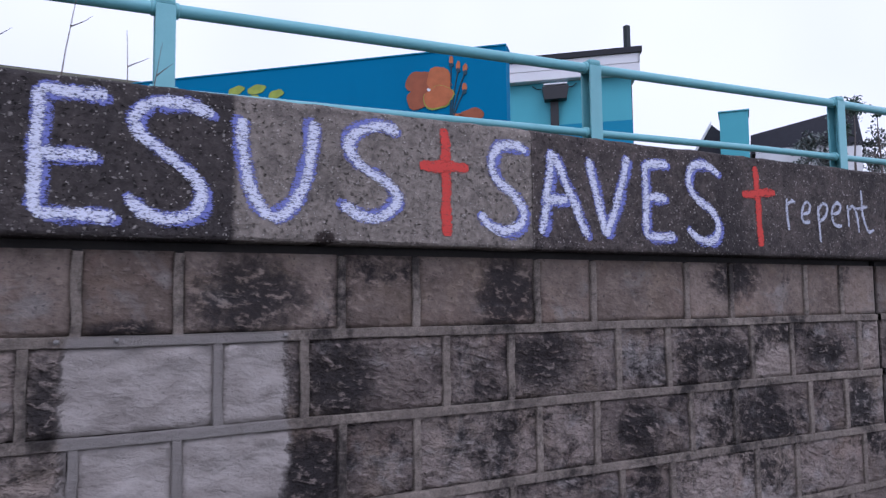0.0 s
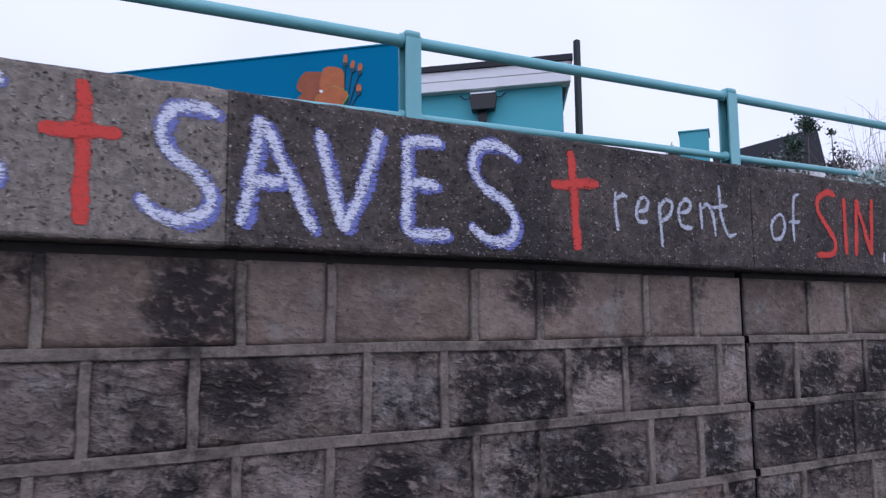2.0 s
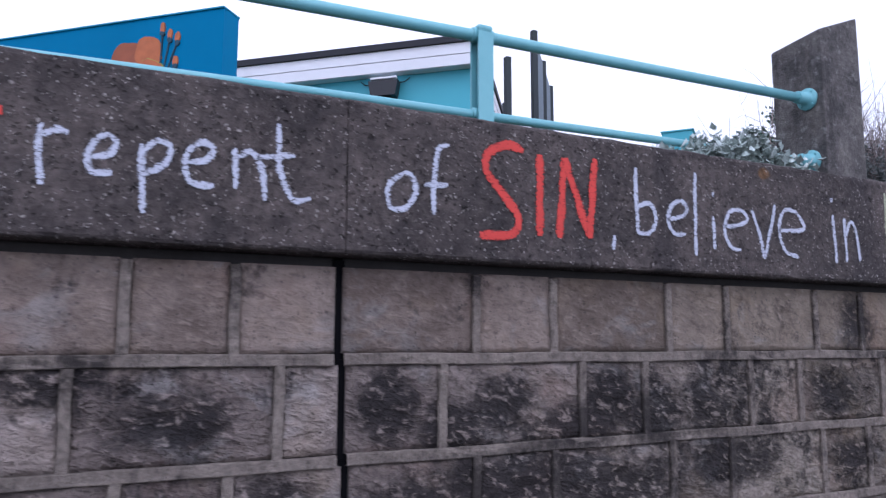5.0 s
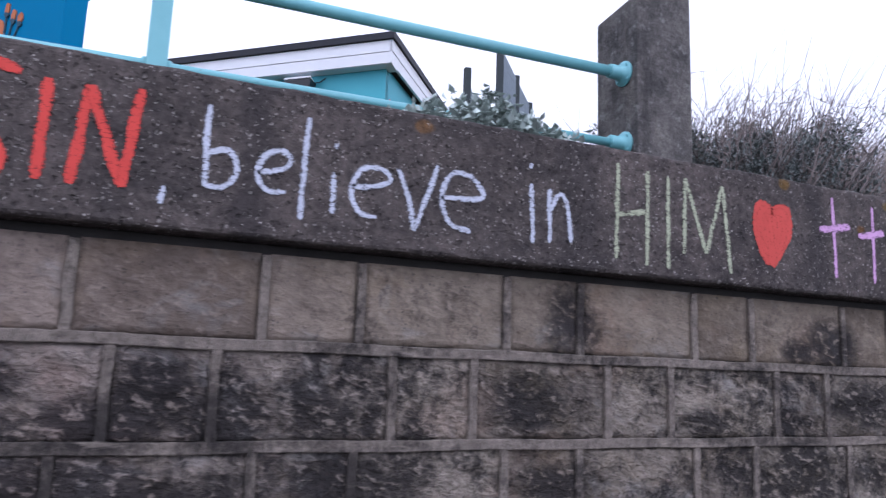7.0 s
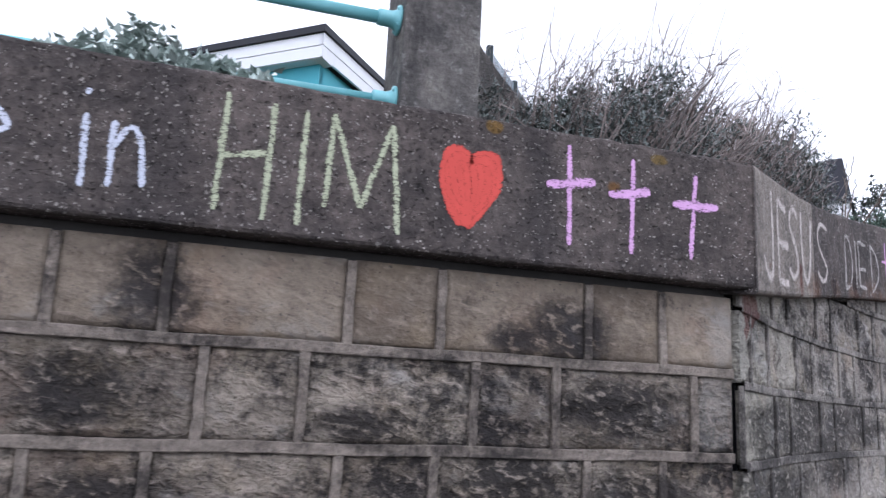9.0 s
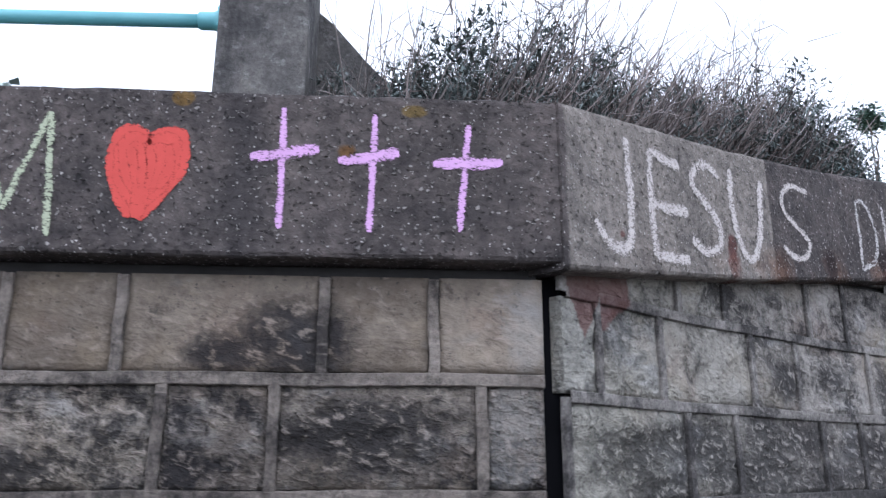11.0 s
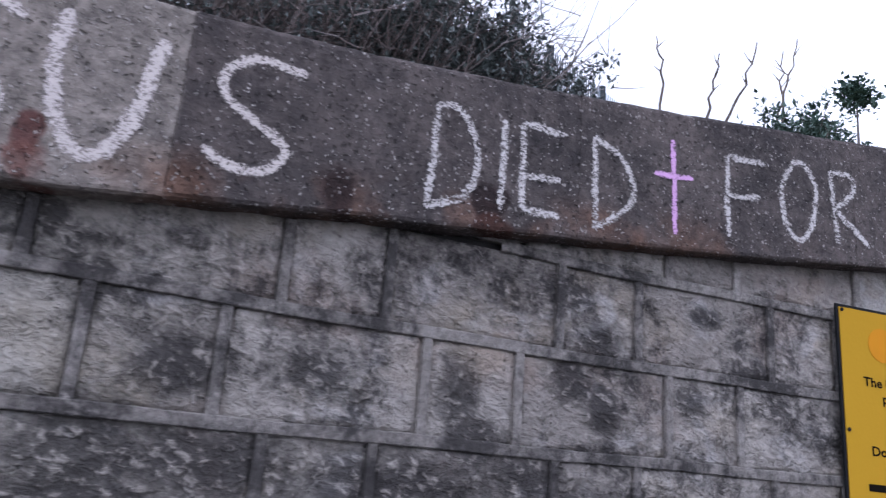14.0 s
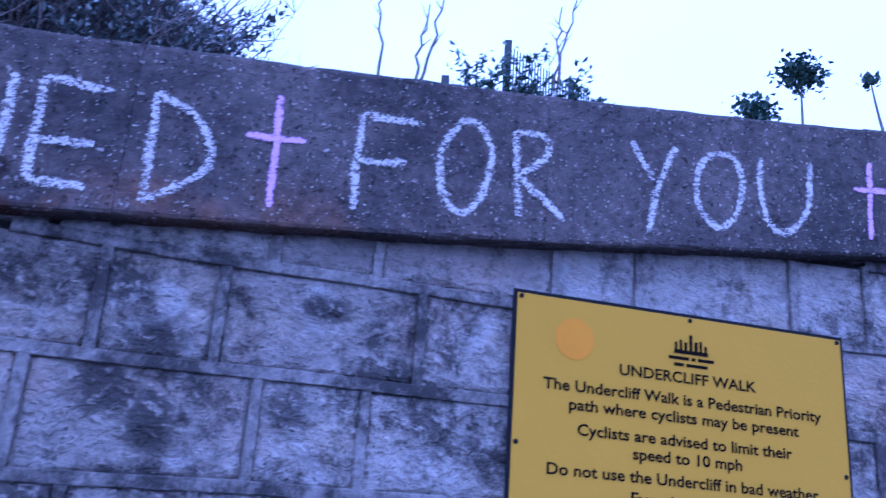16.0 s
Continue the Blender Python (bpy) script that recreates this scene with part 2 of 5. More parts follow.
def block_material(name, c1, c2, soot, amount, rel, streaky=1.0):
    m = Mat(name, 0.92)
    mid, fine = m.noise(8, 7, 0.7), m.noise(30, 7, 0.66, (1, 1, 1.25))
    tool = m.strokes(48, 1.9, 0.30)
    base = m.mix(m.ramp(m.math("ADD", m.math("MULTIPLY", mid, 0.7), m.math("MULTIPLY", m.random(), 0.30)), 0.34, 0.68), c1, c2)
    # a yellowish bloom and a rusty tinge here and there
    base = m.mix(m.math("MULTIPLY", m.ramp(m.noise(3.7, 4, 0.6), 0.52, 0.70), 0.35), base, (c2[0] * 0.95, c2[1] * 0.86, c2[2] * 0.66))
    base = m.mix(m.math("MULTIPLY", m.ramp(m.noise(2.9, 5, 0.65, (1, 1, 1), 0.4, (7, 3, 1)), 0.54, 0.68), 0.35), base, (c2[0] * 0.82, c2[1] * 0.64, c2[2] * 0.58))
    # greenish-yellow weathering towards the corner
    base = m.mix(m.math("MULTIPLY", band(m, m.axis(0), 4.6, 8.0, 0.9), 0.5), base, (0.94, 1.0, 0.86), "MULTIPLY")
    # cement-grey smears
    base = m.mix(m.math("MULTIPLY", m.ramp(m.noise(4.6, 6, 0.62, (1, 1, 1.4), 0.6, (2, 9, 4)), 0.55, 0.66), 0.45), base, tuple(min(0.7, v * 1.25) for v in (c2[2] * 1.12, c2[2] * 1.08, c2[2] * 1.06)))
    grime = crust(m, amount, soot, 0.85 if streaky == 1.0 else 1.0)
    worn = m.math("SUBTRACT", 1.0, m.math("MULTIPLY", m.ramp(tool, 0.53, 0.64), 0.58))
    base = m.mix(m.math("MULTIPLY", m.math("MULTIPLY", grime, worn), 0.90 * streaky), base, (0.013, 0.012, 0.014))
    # highlights on the crests and shade in the tool marks, put into the colour
    base = m.mix(m.math("MULTIPLY", m.ramp(tool, 0.57, 0.70), 0.36), base, tuple(min(0.7, v * 1.4) for v in c2))
    base = m.mix(m.math("MULTIPLY", m.ramp(tool, 0.26, 0.40, (1, 1, 1), (0, 0, 0)), 0.50), base, tuple(v * 0.32 for v in c1))
    # pores
    sep = m.t.nodes.new("ShaderNodeSeparateColor")
    m.put(sep.inputs[0], m.cells(95, "Color"))
    pore = m.math("MULTIPLY", m.math("SUBTRACT", 1.0, m.step(m.cells(95), 0.18, 0.40)), m.math("SUBTRACT", 1.0, m.step(sep.outputs[0], 0.10, 0.16)))
    base = m.mix(m.math("MULTIPLY", pore, 0.6), base, (0.03, 0.028, 0.028))
    base = m.mix(0.30, base, m.ramp(fine, 0.32, 0.68, (0.2, 0.2, 0.2), (0.8, 0.8, 0.8)), "OVERLAY")
    ww = whitewash(m)
    wash = m.mix(m.ramp(m.noise(9, 6, 0.6, (1, 1, 1.6)), 0.3, 0.7), (0.215, 0.190, 0.176), (0.325, 0.295, 0.277))
    base = m.mix(ww, base, wash)
    for sx, sz, rx, rz in ((7.36, 1.37, 0.07, 0.12), (7.40, 1.64, 0.05, 0.11), (7.53, 1.60, 0.06, 0.15), (7.75, 1.62, 0.10, 0.08)):
        base = m.mix(m.math("MULTIPLY", m.spot(sx, sz, rx, rz, m.noise(16, 7, 0.75), 0.7), 0.28), base, (0.31, 0.30, 0.285))
    base = m.mix(m.math("MULTIPLY", red_patch(m), 0.72), base, (0.125, 0.048, 0.042))
    h = m.math("ADD", m.math("ADD", m.math("MULTIPLY", fine, 0.35), m.math("MULTIPLY", mid, 0.8)), m.math("SUBTRACT", m.math("MULTIPLY", tool, 0.62), m.math("MULTIPLY", pore, 0.12)))
    h = m.math("MULTIPLY", h, m.math("SUBTRACT", 1.0, m.math("MULTIPLY", ww, 0.72)))
    m.bump(h, rel, 0.05)
    return m.colour(base).m


def mortar_material(name, a, b, amount, soot):
    m = Mat(name, 0.92)
    mid, fine = m.noise(9, 7, 0.72), m.noise(60, 8, 0.78)
    base = m.mix(m.ramp(mid, 0.34, 0.64), a, b)
    grime = crust(m, amount, soot)
    base = m.mix(m.math("MULTIPLY", grime, 0.82), base, (0.015, 0.014, 0.016))
    # crumbled places, and pale lime along some edges
    base = m.mix(m.math("MULTIPLY", m.ramp(m.noise(24, 6, 0.75), 0.56, 0.66), 0.55), base, tuple(v * 0.35 for v in a))
    base = m.mix(m.math("MULTIPLY", m.ramp(m.strokes(26, 5.0, 0.05), 0.60, 0.70), 0.40), base, tuple(min(0.6, v * 1.5) for v in b))
    base = m.mix(0.6, base, m.ramp(fine, 0.3, 0.7, (0.2, 0.2, 0.2), (0.8, 0.8, 0.8)), "OVERLAY")
    base = m.mix(whitewash(m), base, m.mix(mid, (0.225, 0.200, 0.187), (0.31, 0.285, 0.268)))
    base = m.mix(m.math("MULTIPLY", red_patch(m), 0.66), base, (0.125, 0.048, 0.042))
    m.bump(m.math("ADD", m.math("ADD", fine, mid), m.noise(24, 6, 0.75)), 0.9, 0.016)
    return m.colour(base).m


def concrete_material(name, a, b, scale=3.0, bump=0.5):
    m = Mat(name, 0.9)
    fine = m.noise(45, 5, 0.7)
    base = m.mix(m.noise(scale, 5, 0.6), a, b)
    base = m.mix(m.math("MULTIPLY", m.ramp(m.noise(scale * 1.3, 4, 0.6, (1, 1, 0.2)), 0.5, 0.7), 0.5), base, tuple(c * 0.4 for c in a))
    base = m.mix(0.5, base, m.mix(fine, (0.25, 0.25, 0.25), (0.75, 0.75, 0.75)), "OVERLAY")
    m.bump(fine, bump, 0.008)
    return m.colour(base).m


def pillar_material():
    """Old cast concrete: pale blotches, pits and dark run-off."""
    m = Mat("stained_pillar_concrete", 0.92)
    fine = m.noise(42, 6, 0.72)
    base = m.mix(m.ramp(m.noise(5.5, 6, 0.65), 0.36, 0.64), (0.062, 0.058, 0.057), (0.150, 0.138, 0.128))
    base = m.mix(m.math("MULTIPLY", m.ramp(m.noise(17, 6, 0.7), 0.56, 0.64), 0.55), base, (0.26, 0.25, 0.24))
    base = m.mix(m.math("MULTIPLY", m.ramp(m.noise(6, 5, 0.65, (1, 1, 0.16)), 0.50, 0.64), 0.6), base, (0.030, 0.028, 0.029))
    base = m.mix(m.math("MULTIPLY", m.ramp(m.noise(9, 5, 0.65, (1, 1, 0.2), 0.0, (3, 1, 0)), 0.58, 0.70), 0.4), base, (0.20, 0.175, 0.15))
    base = m.mix(0.6, base, m.ramp(fine, 0.3, 0.7, (0.22, 0.22, 0.22), (0.78, 0.78, 0.78)), "OVERLAY")
    m.bump(m.math("ADD", fine, m.noise(11, 5, 0.6)), 0.9, 0.012)
    return m.colour(base).m


def paint_material(name, a, b, rough=0.5, scale=6.0, chips=None):
    m = Mat(name, rough)
    base = m.mix(m.noise(scale, 5, 0.65), a, b)
    base = m.mix(m.math("MULTIPLY", m.ramp(m.noise(scale * 0.5, 4, 0.6, (1, 1, 0.15)), 0.55, 0.75), 0.25), base, tuple(c * 0.55 for c in a))
    if chips:
        base = m.mix(m.ramp(m.noise(23, 5, 0.75), 0.68, 0.72), base, chips)
    m.bump(m.noise(80, 3), 0.15, 0.004)
    return m.colour(base).m


def chalk_material(name, c, cover, scale=260.0):
    """Chalk that catches on the high grains and thins out towards the stroke's edges."""
    m = Mat(name, 0.95)
    grain = m.math("ADD", m.math("MULTIPLY", m.noise(scale, 4, 0.65, (0.5, 1, 1)), 0.5), m.math("MULTIPLY", m.noise(112, 5, 0.66, (0.40, 1, 1.2), 0.25), 0.5))
    patchy = m.math("MULTIPLY", m.math("SUBTRACT", m.noise(13, 3, 0.6), 0.5), 0.11)
    grain = m.math("ADD", grain, patchy)
    uv = m.t.nodes.new("ShaderNodeUVMap")
    sx = m.t.nodes.new("ShaderNodeSeparateXYZ")
    m.put(sx.inputs[0], uv.outputs[0])
    edge = m.math("POWER", m.math("ABSOLUTE", sx.outputs[0]), 2.6)
    m.colour(m.mix(m.noise(30, 4), tuple(v * 0.74 for v in c), c))
    m.holes(m.ramp(m.math("SUBTRACT", grain, m.math("MULTIPLY", edge, 0.15)), 0.385 - cover, 0.475 - cover))
    return m.m


def leaf_material(name, a, b):
    m = Mat(name, 0.6)
    m.colour(m.mix(m.island(), a, b))
    return m.m


def plain(name, c, rough=0.6, metal=0.0, var=0.25):
    m = Mat(name, rough, metal)
    m.colour(m.mix(m.noise(12, 4), tuple(v * (1 - var) for v in c), tuple(v * (1 + var) for v in c)))
    return m.m


SOOT_TOP = ((0.45, 1.63, 0.17, 0.12), (1.36, 1.63, 0.13, 0.15), (2.52, 1.70, 0.14, 0.09), (5.66, 1.62, 0.10, 0.13), (6.84, 1.60, 0.14, 0.10), (6.68, 1.57, 0.09, 0.05), (0.12, 1.54, 0.10, 0.025))
SOOT_LOW = ((0.72, 1.36, 0.14, 0.14), (1.50, 1.40, 0.17, 0.10), (2.42, 1.36, 0.16, 0.09), (3.10, 1.36, 0.15, 0.08), (3.66, 1.38, 0.10, 0.12), (3.85, 1.30, 0.12, 0.10), (3.75, 1.10, 0.2, 0.1), (3.35, 1.12, 0.12, 0.10), (4.3, 1.12, 0.14, 0.09), (4.10, 1.13, 0.50, 0.12), (4.28, 1.30, 0.20, 0.08), (-0.07, 1.33, 0.05, 0.14), (0.66, 1.1, 0.13, 0.14), (1.96, 1.11, 0.13, 0.11), (2.70, 1.12, 0.11, 0.12),
            (4.43, 1.38, 0.12, 0.11), (4.60, 1.30, 0.12, 0.10), (4.45, 1.10, 0.28, 0.11), (4.02, 1.37, 0.12, 0.09), (4.84, 1.34, 0.12, 0.09), (5.50, 1.37, 0.15, 0.10), (6.24, 1.31, 0.14, 0.06), (7.02, 1.37, 0.25, 0.10), (4.95, 1.15, 0.25, 0.09), (5.60, 1.12, 0.16, 0.08), (6.64, 1.16, 0.18, 0.10), (7.1, 1.12, 0.2, 0.09))
SOOT_GREY = ((7.72, 1.33, 0.16, 0.09), (8.03, 1.34, 0.10, 0.11), (8.25, 1.39, 0.11, 0.11), (8.41, 1.57, 0.08, 0.07), (8.50, 1.36, 0.07, 0.09), (8.66, 1.59, 0.09, 0.07), (8.98, 1.58, 0.06, 0.09), (9.29, 1.64, 0.07, 0.06), (9.03, 1.46, 0.09, 0.07),
             (9.38, 1.57, 0.05, 0.08), (9.66, 1.63, 0.05, 0.07), (9.37, 1.75, 0.06, 0.06), (9.72, 1.88, 0.06, 0.03), (9.17, 1.38, 0.12, 0.08), (7.90, 1.37, 0.26, 0.07), (8.22, 1.27, 0.30, 0.09), (8.45, 1.38, 0.26, 0.07), (8.86, 1.34, 0.30, 0.09), (9.22, 1.30, 0.25, 0.08), (8.62, 1.24, 0.3, 0.08), (7.80, 1.24, 0.16, 0.10), (7.9, 1.1, 0.5, 0.12), (8.8, 1.15, 0.3, 0.12))
M_COPING = coping_material()
M_TOP = block_material("brown_dressed_block", (0.115, 0.089, 0.075), (0.232, 0.186, 0.159), SOOT_TOP, -0.045, 0.45)
M_LOW = block_material("sooty_rock_faced_block", (0.146, 0.118, 0.107), (0.317, 0.264, 0.236), SOOT_LOW, 0.040, 1.0)
M_GREY = block_material("grey_rock_faced_block", (0.208, 0.185, 0.166), (0.350, 0.317, 0.286), SOOT_GREY, 0.022, 0.85, 0.92)
M_MORTAR = mortar_material("brown_grey_mortar", (0.159, 0.133, 0.115), (0.290, 0.246, 0.210), 0.0, SOOT_TOP + SOOT_LOW[8:])
M_MORTAR2 = mortar_material("pale_grey_mortar", (0.204, 0.182, 0.165), (0.341, 0.310, 0.284), 0.045, SOOT_GREY)
# coloured dark to stand for shade wherever gaps between blocks show it
M_CORE = concrete_material("dark_wall_core", (0.03, 0.028, 0.028), (0.05, 0.046, 0.044))
M_PILLAR = pillar_material()
M_PAVE = concrete_material("promenade_concrete", (0.075, 0.072, 0.068), (0.12, 0.115, 0.108), 0.8)
M_EARTH = concrete_material("rough_grass_bank", (0.05, 0.055, 0.03), (0.09, 0.085, 0.05), 1.5, 0.9)
M_CRACK = plain("open_joint_shadow", (0.006, 0.006, 0.007), 1.0)
M_RAIL = paint_material("turquoise_gloss_paint", (0.13, 0.36, 0.40), (0.19, 0.45, 0.48), 0.38, 9, (0.10, 0.075, 0.06))
M_BLUE = paint_material("blue_mural_paint", (0.003, 0.145, 0.30), (0.005, 0.172, 0.35), 0.9, 1.6)
M_BLUE2 = paint_material("lower_blue_paint", (0.02, 0.22, 0.36), (0.03, 0.25, 0.40), 0.9, 1.6)
M_TEAL = paint_material("teal_wall_paint", (0.06, 0.34, 0.42), (0.075, 0.39, 0.46), 0.6, 1.6)
M_WHITE = paint_material("white_fascia_paint", (0.66, 0.66, 0.68), (0.76, 0.76, 0.78), 0.5, 3)
M_ROOF = plain("dark_roof_edge", (0.012, 0.012, 0.018), 0.7)
M_BLACK = plain("black_plastic", (0.010, 0.010, 0.012), 0.45)
M_ORANGE = plain("orange_mural_paint", (0.42, 0.12, 0.04), 0.7, 0, 0.35)
M_ORANGE2 = plain("dark_orange_mural_paint", (0.28, 0.075, 0.03), 0.7, 0, 0.3)
M_YELLOWGREEN = plain("yellow_green_mural_paint", (0.28, 0.34, 0.05), 0.7, 0, 0.4)
M_STEM = plain("dark_stem_mural_paint", (0.01, 0.05, 0.08), 0.7)
M_PINK = plain("pink_mural_paint", (0.55, 0.12, 0.18), 0.7)
M_SIGN = paint_material("yellow_sign_sheet", (0.37, 0.205, 0.006), (0.42, 0.235, 0.008), 0.88, 2)
M_SIGNEDGE = plain("black_sign_edge", (0.008, 0.008, 0.009), 0.9)
M_INK = plain("black_sign_ink", (0.010, 0.008, 0.006), 1.0)
M_STICKER = plain("orange_sticker_mark", (0.50, 0.205, 0.003), 0.9, 0, 0.1)
M_STEEL = plain("dull_steel", (0.25, 0.24, 0.23), 0.5, 0.8)
M_FENCE = plain("dark_green_fence_paint", (0.006, 0.014, 0.017), 0.6)
M_MESH = plain("pale_fence_wire", (0.20, 0.235, 0.265), 0.5)
M_TWIG = leaf_material("grey_brown_twig", (0.055, 0.043, 0.040), (0.235, 0.190, 0.172))
M_DEAD = plain("dry_pale_stem", (0.14, 0.112, 0.095), 0.9, 0, 0.3)
M_LEAF = leaf_material("dark_shrub_leaf", (0.048, 0.060, 0.058), (0.185, 0.21, 0.195))
M_GREYLEAF = leaf_material("grey_green_leaf", (0.23, 0.28, 0.255), (0.45, 0.51, 0.48))
M_IVY = leaf_material("ivy_leaf", (0.04, 0.075, 0.055), (0.12, 0.175, 0.135))
M_TILE = plain("dark_slate_roof", (0.03, 0.03, 0.04), 0.8)
C_WHITE = chalk_material("white_chalk", (0.68, 0.70, 0.82), -0.022)
C_BLUE = chalk_material("blue_chalk", (0.19, 0.21, 0.51), -0.005)
C_RED = chalk_material("red_chalk", (0.60, 0.075, 0.062), 0.04)
C_HEART = chalk_material("rubbed_red_chalk", (0.56, 0.085, 0.07), 0.085)
C_SOFT = chalk_material("soft_white_chalk", (0.52, 0.54, 0.63), 0.0)
C_GREEN = chalk_material("pale_yellow_green_chalk", (0.40, 0.42, 0.30), -0.01)
C_PINK = chalk_material("pink_chalk", (0.62, 0.36, 0.61), 0.015)
C_GREY = chalk_material("greyish_white_chalk", (0.54, 0.48, 0.45), -0.02)
C_FAINT = chalk_material("faint_white_chalk", (0.52, 0.48, 0.46), -0.042)


# ---- building helpers ----
def place(ob):
    p = Vector()
    while ob:
        p += ob.location
        ob = ob.parent
    return p


def thing(name, at, label, category, group="", kind=""):
    ob = new(name)
    ob.empty_display_size = 0.1
    ob.location = at
    return tagged(ob, label, category, group, kind)


def part(name, bm, material, parent=None, label="", smooth=False):
    """Links a bmesh, built in world metres, as one mesh object under parent."""
    me = bpy.data.meshes.new(name)
    if parent:
        bmesh.ops.translate(bm, vec=-place(parent), verts=bm.verts)
    bmesh.ops.recalc_face_normals(bm, faces=bm.faces)
    bm.to_mesh(me)
    bm.free()
    me.materials.append(material)
    if smooth:
        for f in me.polygons:
            f.use_smooth = True
    ob = new(name, me)
    ob.parent = parent
    return tagged(ob, label)


def box(bm, lo, hi, m=None, bevel=0.0):
    """Adds a box between two corners, turned by m."""
    r = bmesh.ops.create_cube(bm, size=1)
    vs = r["verts"]
    s = Vector(hi) - Vector(lo)
    for v in vs:
        v.co = Vector((lo[0] + (v.co.x + 0.5) * s.x, lo[1] + (v.co.y + 0.5) * s.y, lo[2] + (v.co.z + 0.5) * s.z))
    if bevel:
        es = {e for v in vs for e in v.link_edges}
        out = bmesh.ops.bevel(bm, geom=list(es), offset=bevel, segments=2, affect="EDGES", profile=0.6)
        vs = list({v for f in out["faces"] for v in f.verts} | {v for v in vs if v.is_valid})
    if m is not None:
        bmesh.ops.transform(bm, matrix=m, verts=vs)
    return bm


def prism(bm, outline, depth):
    """Extrudes a closed outline of world points by a vector."""
    a = [bm.verts.new(Vector(p)) for p in outline]
    b = [bm.verts.new(Vector(p) + Vector(depth)) for p in outline]
    bm.faces.new(a), bm.faces.new(b[::-1])
    for i in range(len(a)):
        j = (i + 1) % len(a)
        bm.faces.new((a[i], b[i], b[j], a[j]))
    return bm


def tube(bm, pts, radii, n=10, cap=True):
    """A tube through points with a radius at each."""
    rings = []
    pts = [Vector(p) for p in pts]
    side = None
    for i, p in enumerate(pts):
        d = (pts[min(i + 1, len(pts) - 1)] - pts[max(i - 1, 0)]).normalized()
        if side is None:
            side = d.orthogonal().normalized()
        side = (side - d * side.dot(d)).normalized()
        up = d.cross(side)
        rings.append([bm.verts.new(p + (side * math.cos(k * math.tau / n) + up * math.sin(k * math.tau / n)) * radii[i]) for k in range(n)])
    for r, s in zip(rings, rings[1:]):
        for k in range(n):
            bm.faces.new((r[k], r[(k + 1) % n], s[(k + 1) % n], s[k]))
    if cap and n > 2:
        bm.faces.new(rings[0][::-1]), bm.faces.new(rings[-1])
    return bm


# ---- the two walls' shapes ----
FACE = 2.083                       # front of the coping on the straight wall
ARC_X, ARC_Y, ARC_R = 14.195, -6.431, 10.837
CORNER = 7.479                     # where the curved wall begins
U0 = ARC_R * (math.pi - radians(128.3))


def straight(x, z, d=0.0):
    return Vector((x, FACE + d, z))


def curved(u, z, d=0.0):
    a = math.pi - u / ARC_R
    return Vector((ARC_X + (ARC_R + d) * math.cos(a), ARC_Y + (ARC_R + d) * math.sin(a), z))


def u_of(deg):
    return ARC_R * (math.pi - radians(deg))


RISE_U = [u_of(a) for a in (128.3, 126.2, 123.5, 120.1, 117.3, 113.4, 109.1, 105.4, 92)]
RISE_TOP = [2.212, 2.262, 2.313, 2.382, 2.449, 2.533, 2.602, 2.652, 2.85]
RISE_LOW = [1.770, 1.816, 1.872, 1.954, 2.012, 2.081, 2.162, 2.222, 2.42]


def top_of(u):
    return float(np.interp(u, RISE_U, RISE_TOP))


def low_of(u):
    return float(np.interp(u, RISE_U, RISE_LOW))


# ---- ground ----
def foot(x):
    """How far north the wall's back stands at x."""
    if x < CORNER:
        return 2.45
    return curved(U0 + min(x - CORNER, 5.6) * 1.15, 0, 0.40).y


def bank(x, y):
    return 2.06 + 0.30 * max(0.0, min(y - foot(x) - 0.45, 60)) + 0.05 * max(0.0, min(x - CORNER, 5))


bm = bmesh.new()
xs = [-400, -60, -20, -8, 0, 4, 7.4, 8, 8.5, 9, 9.5, 10, 10.5, 11, 11.5, 12, 12.5, 13, 14, 16, 20, 30, 70, 400]
rows_ = [[bm.verts.new((x, y, 0)) for x in xs] for y in (-400, -60, -15, -5, -1)]
rows_.append([bm.verts.new((x, foot(x) - 0.1, 0)) for x in xs])
for d in (-0.06, 0.45, 2, 4, 7, 12, 20, 60, 400):
    rows_.append([bm.verts.new((x, foot(x) + d, bank(x, foot(x) + d))) for x in xs])
for r, q in zip(rows_, rows_[1:]):
    for i in range(len(xs) - 1):
        bm.faces.new((r[i], r[i + 1], q[i + 1], q[i]))
tagged(part("ground", bm, M_EARTH), "rough grassy bank above a sea wall", "ground", kind="structure")
bm = bmesh.new()
n = 40
front, back_row = [], []
for i in range(n + 1):
    x = -12 + i * 36 / n
    yb = 2.15 if x < CORNER else curved(U0 + (x - CORNER) * 1.2, 0, 0.1).y
    front.append(bm.verts.new((x, -9, 0.006))), back_row.append(bm.verts.new((x, yb, 0.006)))
for i in range(n):
    bm.faces.new((front[i], front[i + 1], back_row[i + 1], back_row[i]))
tagged(part("pavement", bm, M_PAVE), "dark worn promenade surface at the foot of the wall", "pavement", kind="structure")

# ---- wall cores ----
bm = bmesh.new()
box(bm, (-4.0, 2.172, 0.0), (3.496, 2.55, 1.785)), box(bm, (3.525, 2.172, 0.0), (7.430, 2.55, 1.785))
wall_1 = tagged(part("wall_1", bm, M_CORE), "straight sea wall of rock-faced blocks with raised mortar joints, stained black", "wall", kind="structure")
bm = bmesh.new()
us = [U0 + 0.092 + i * 0.2 for i in range(36)]
q = [[bm.verts.new(curved(u, z, d)) for d, z in ((0.095, 0.0), (0.095, low_of(u) + 0.002), (0.45, low_of(u) + 0.002), (0.45, 0.0))] for u in us]
for a, b in zip(q, q[1:]):
    for k in range(4):
        bm.faces.new((a[k], a[(k + 1) % 4], b[(k + 1) % 4], b[k]))
bm.faces.new(q[0]), bm.faces.new(q[-1][::-1])
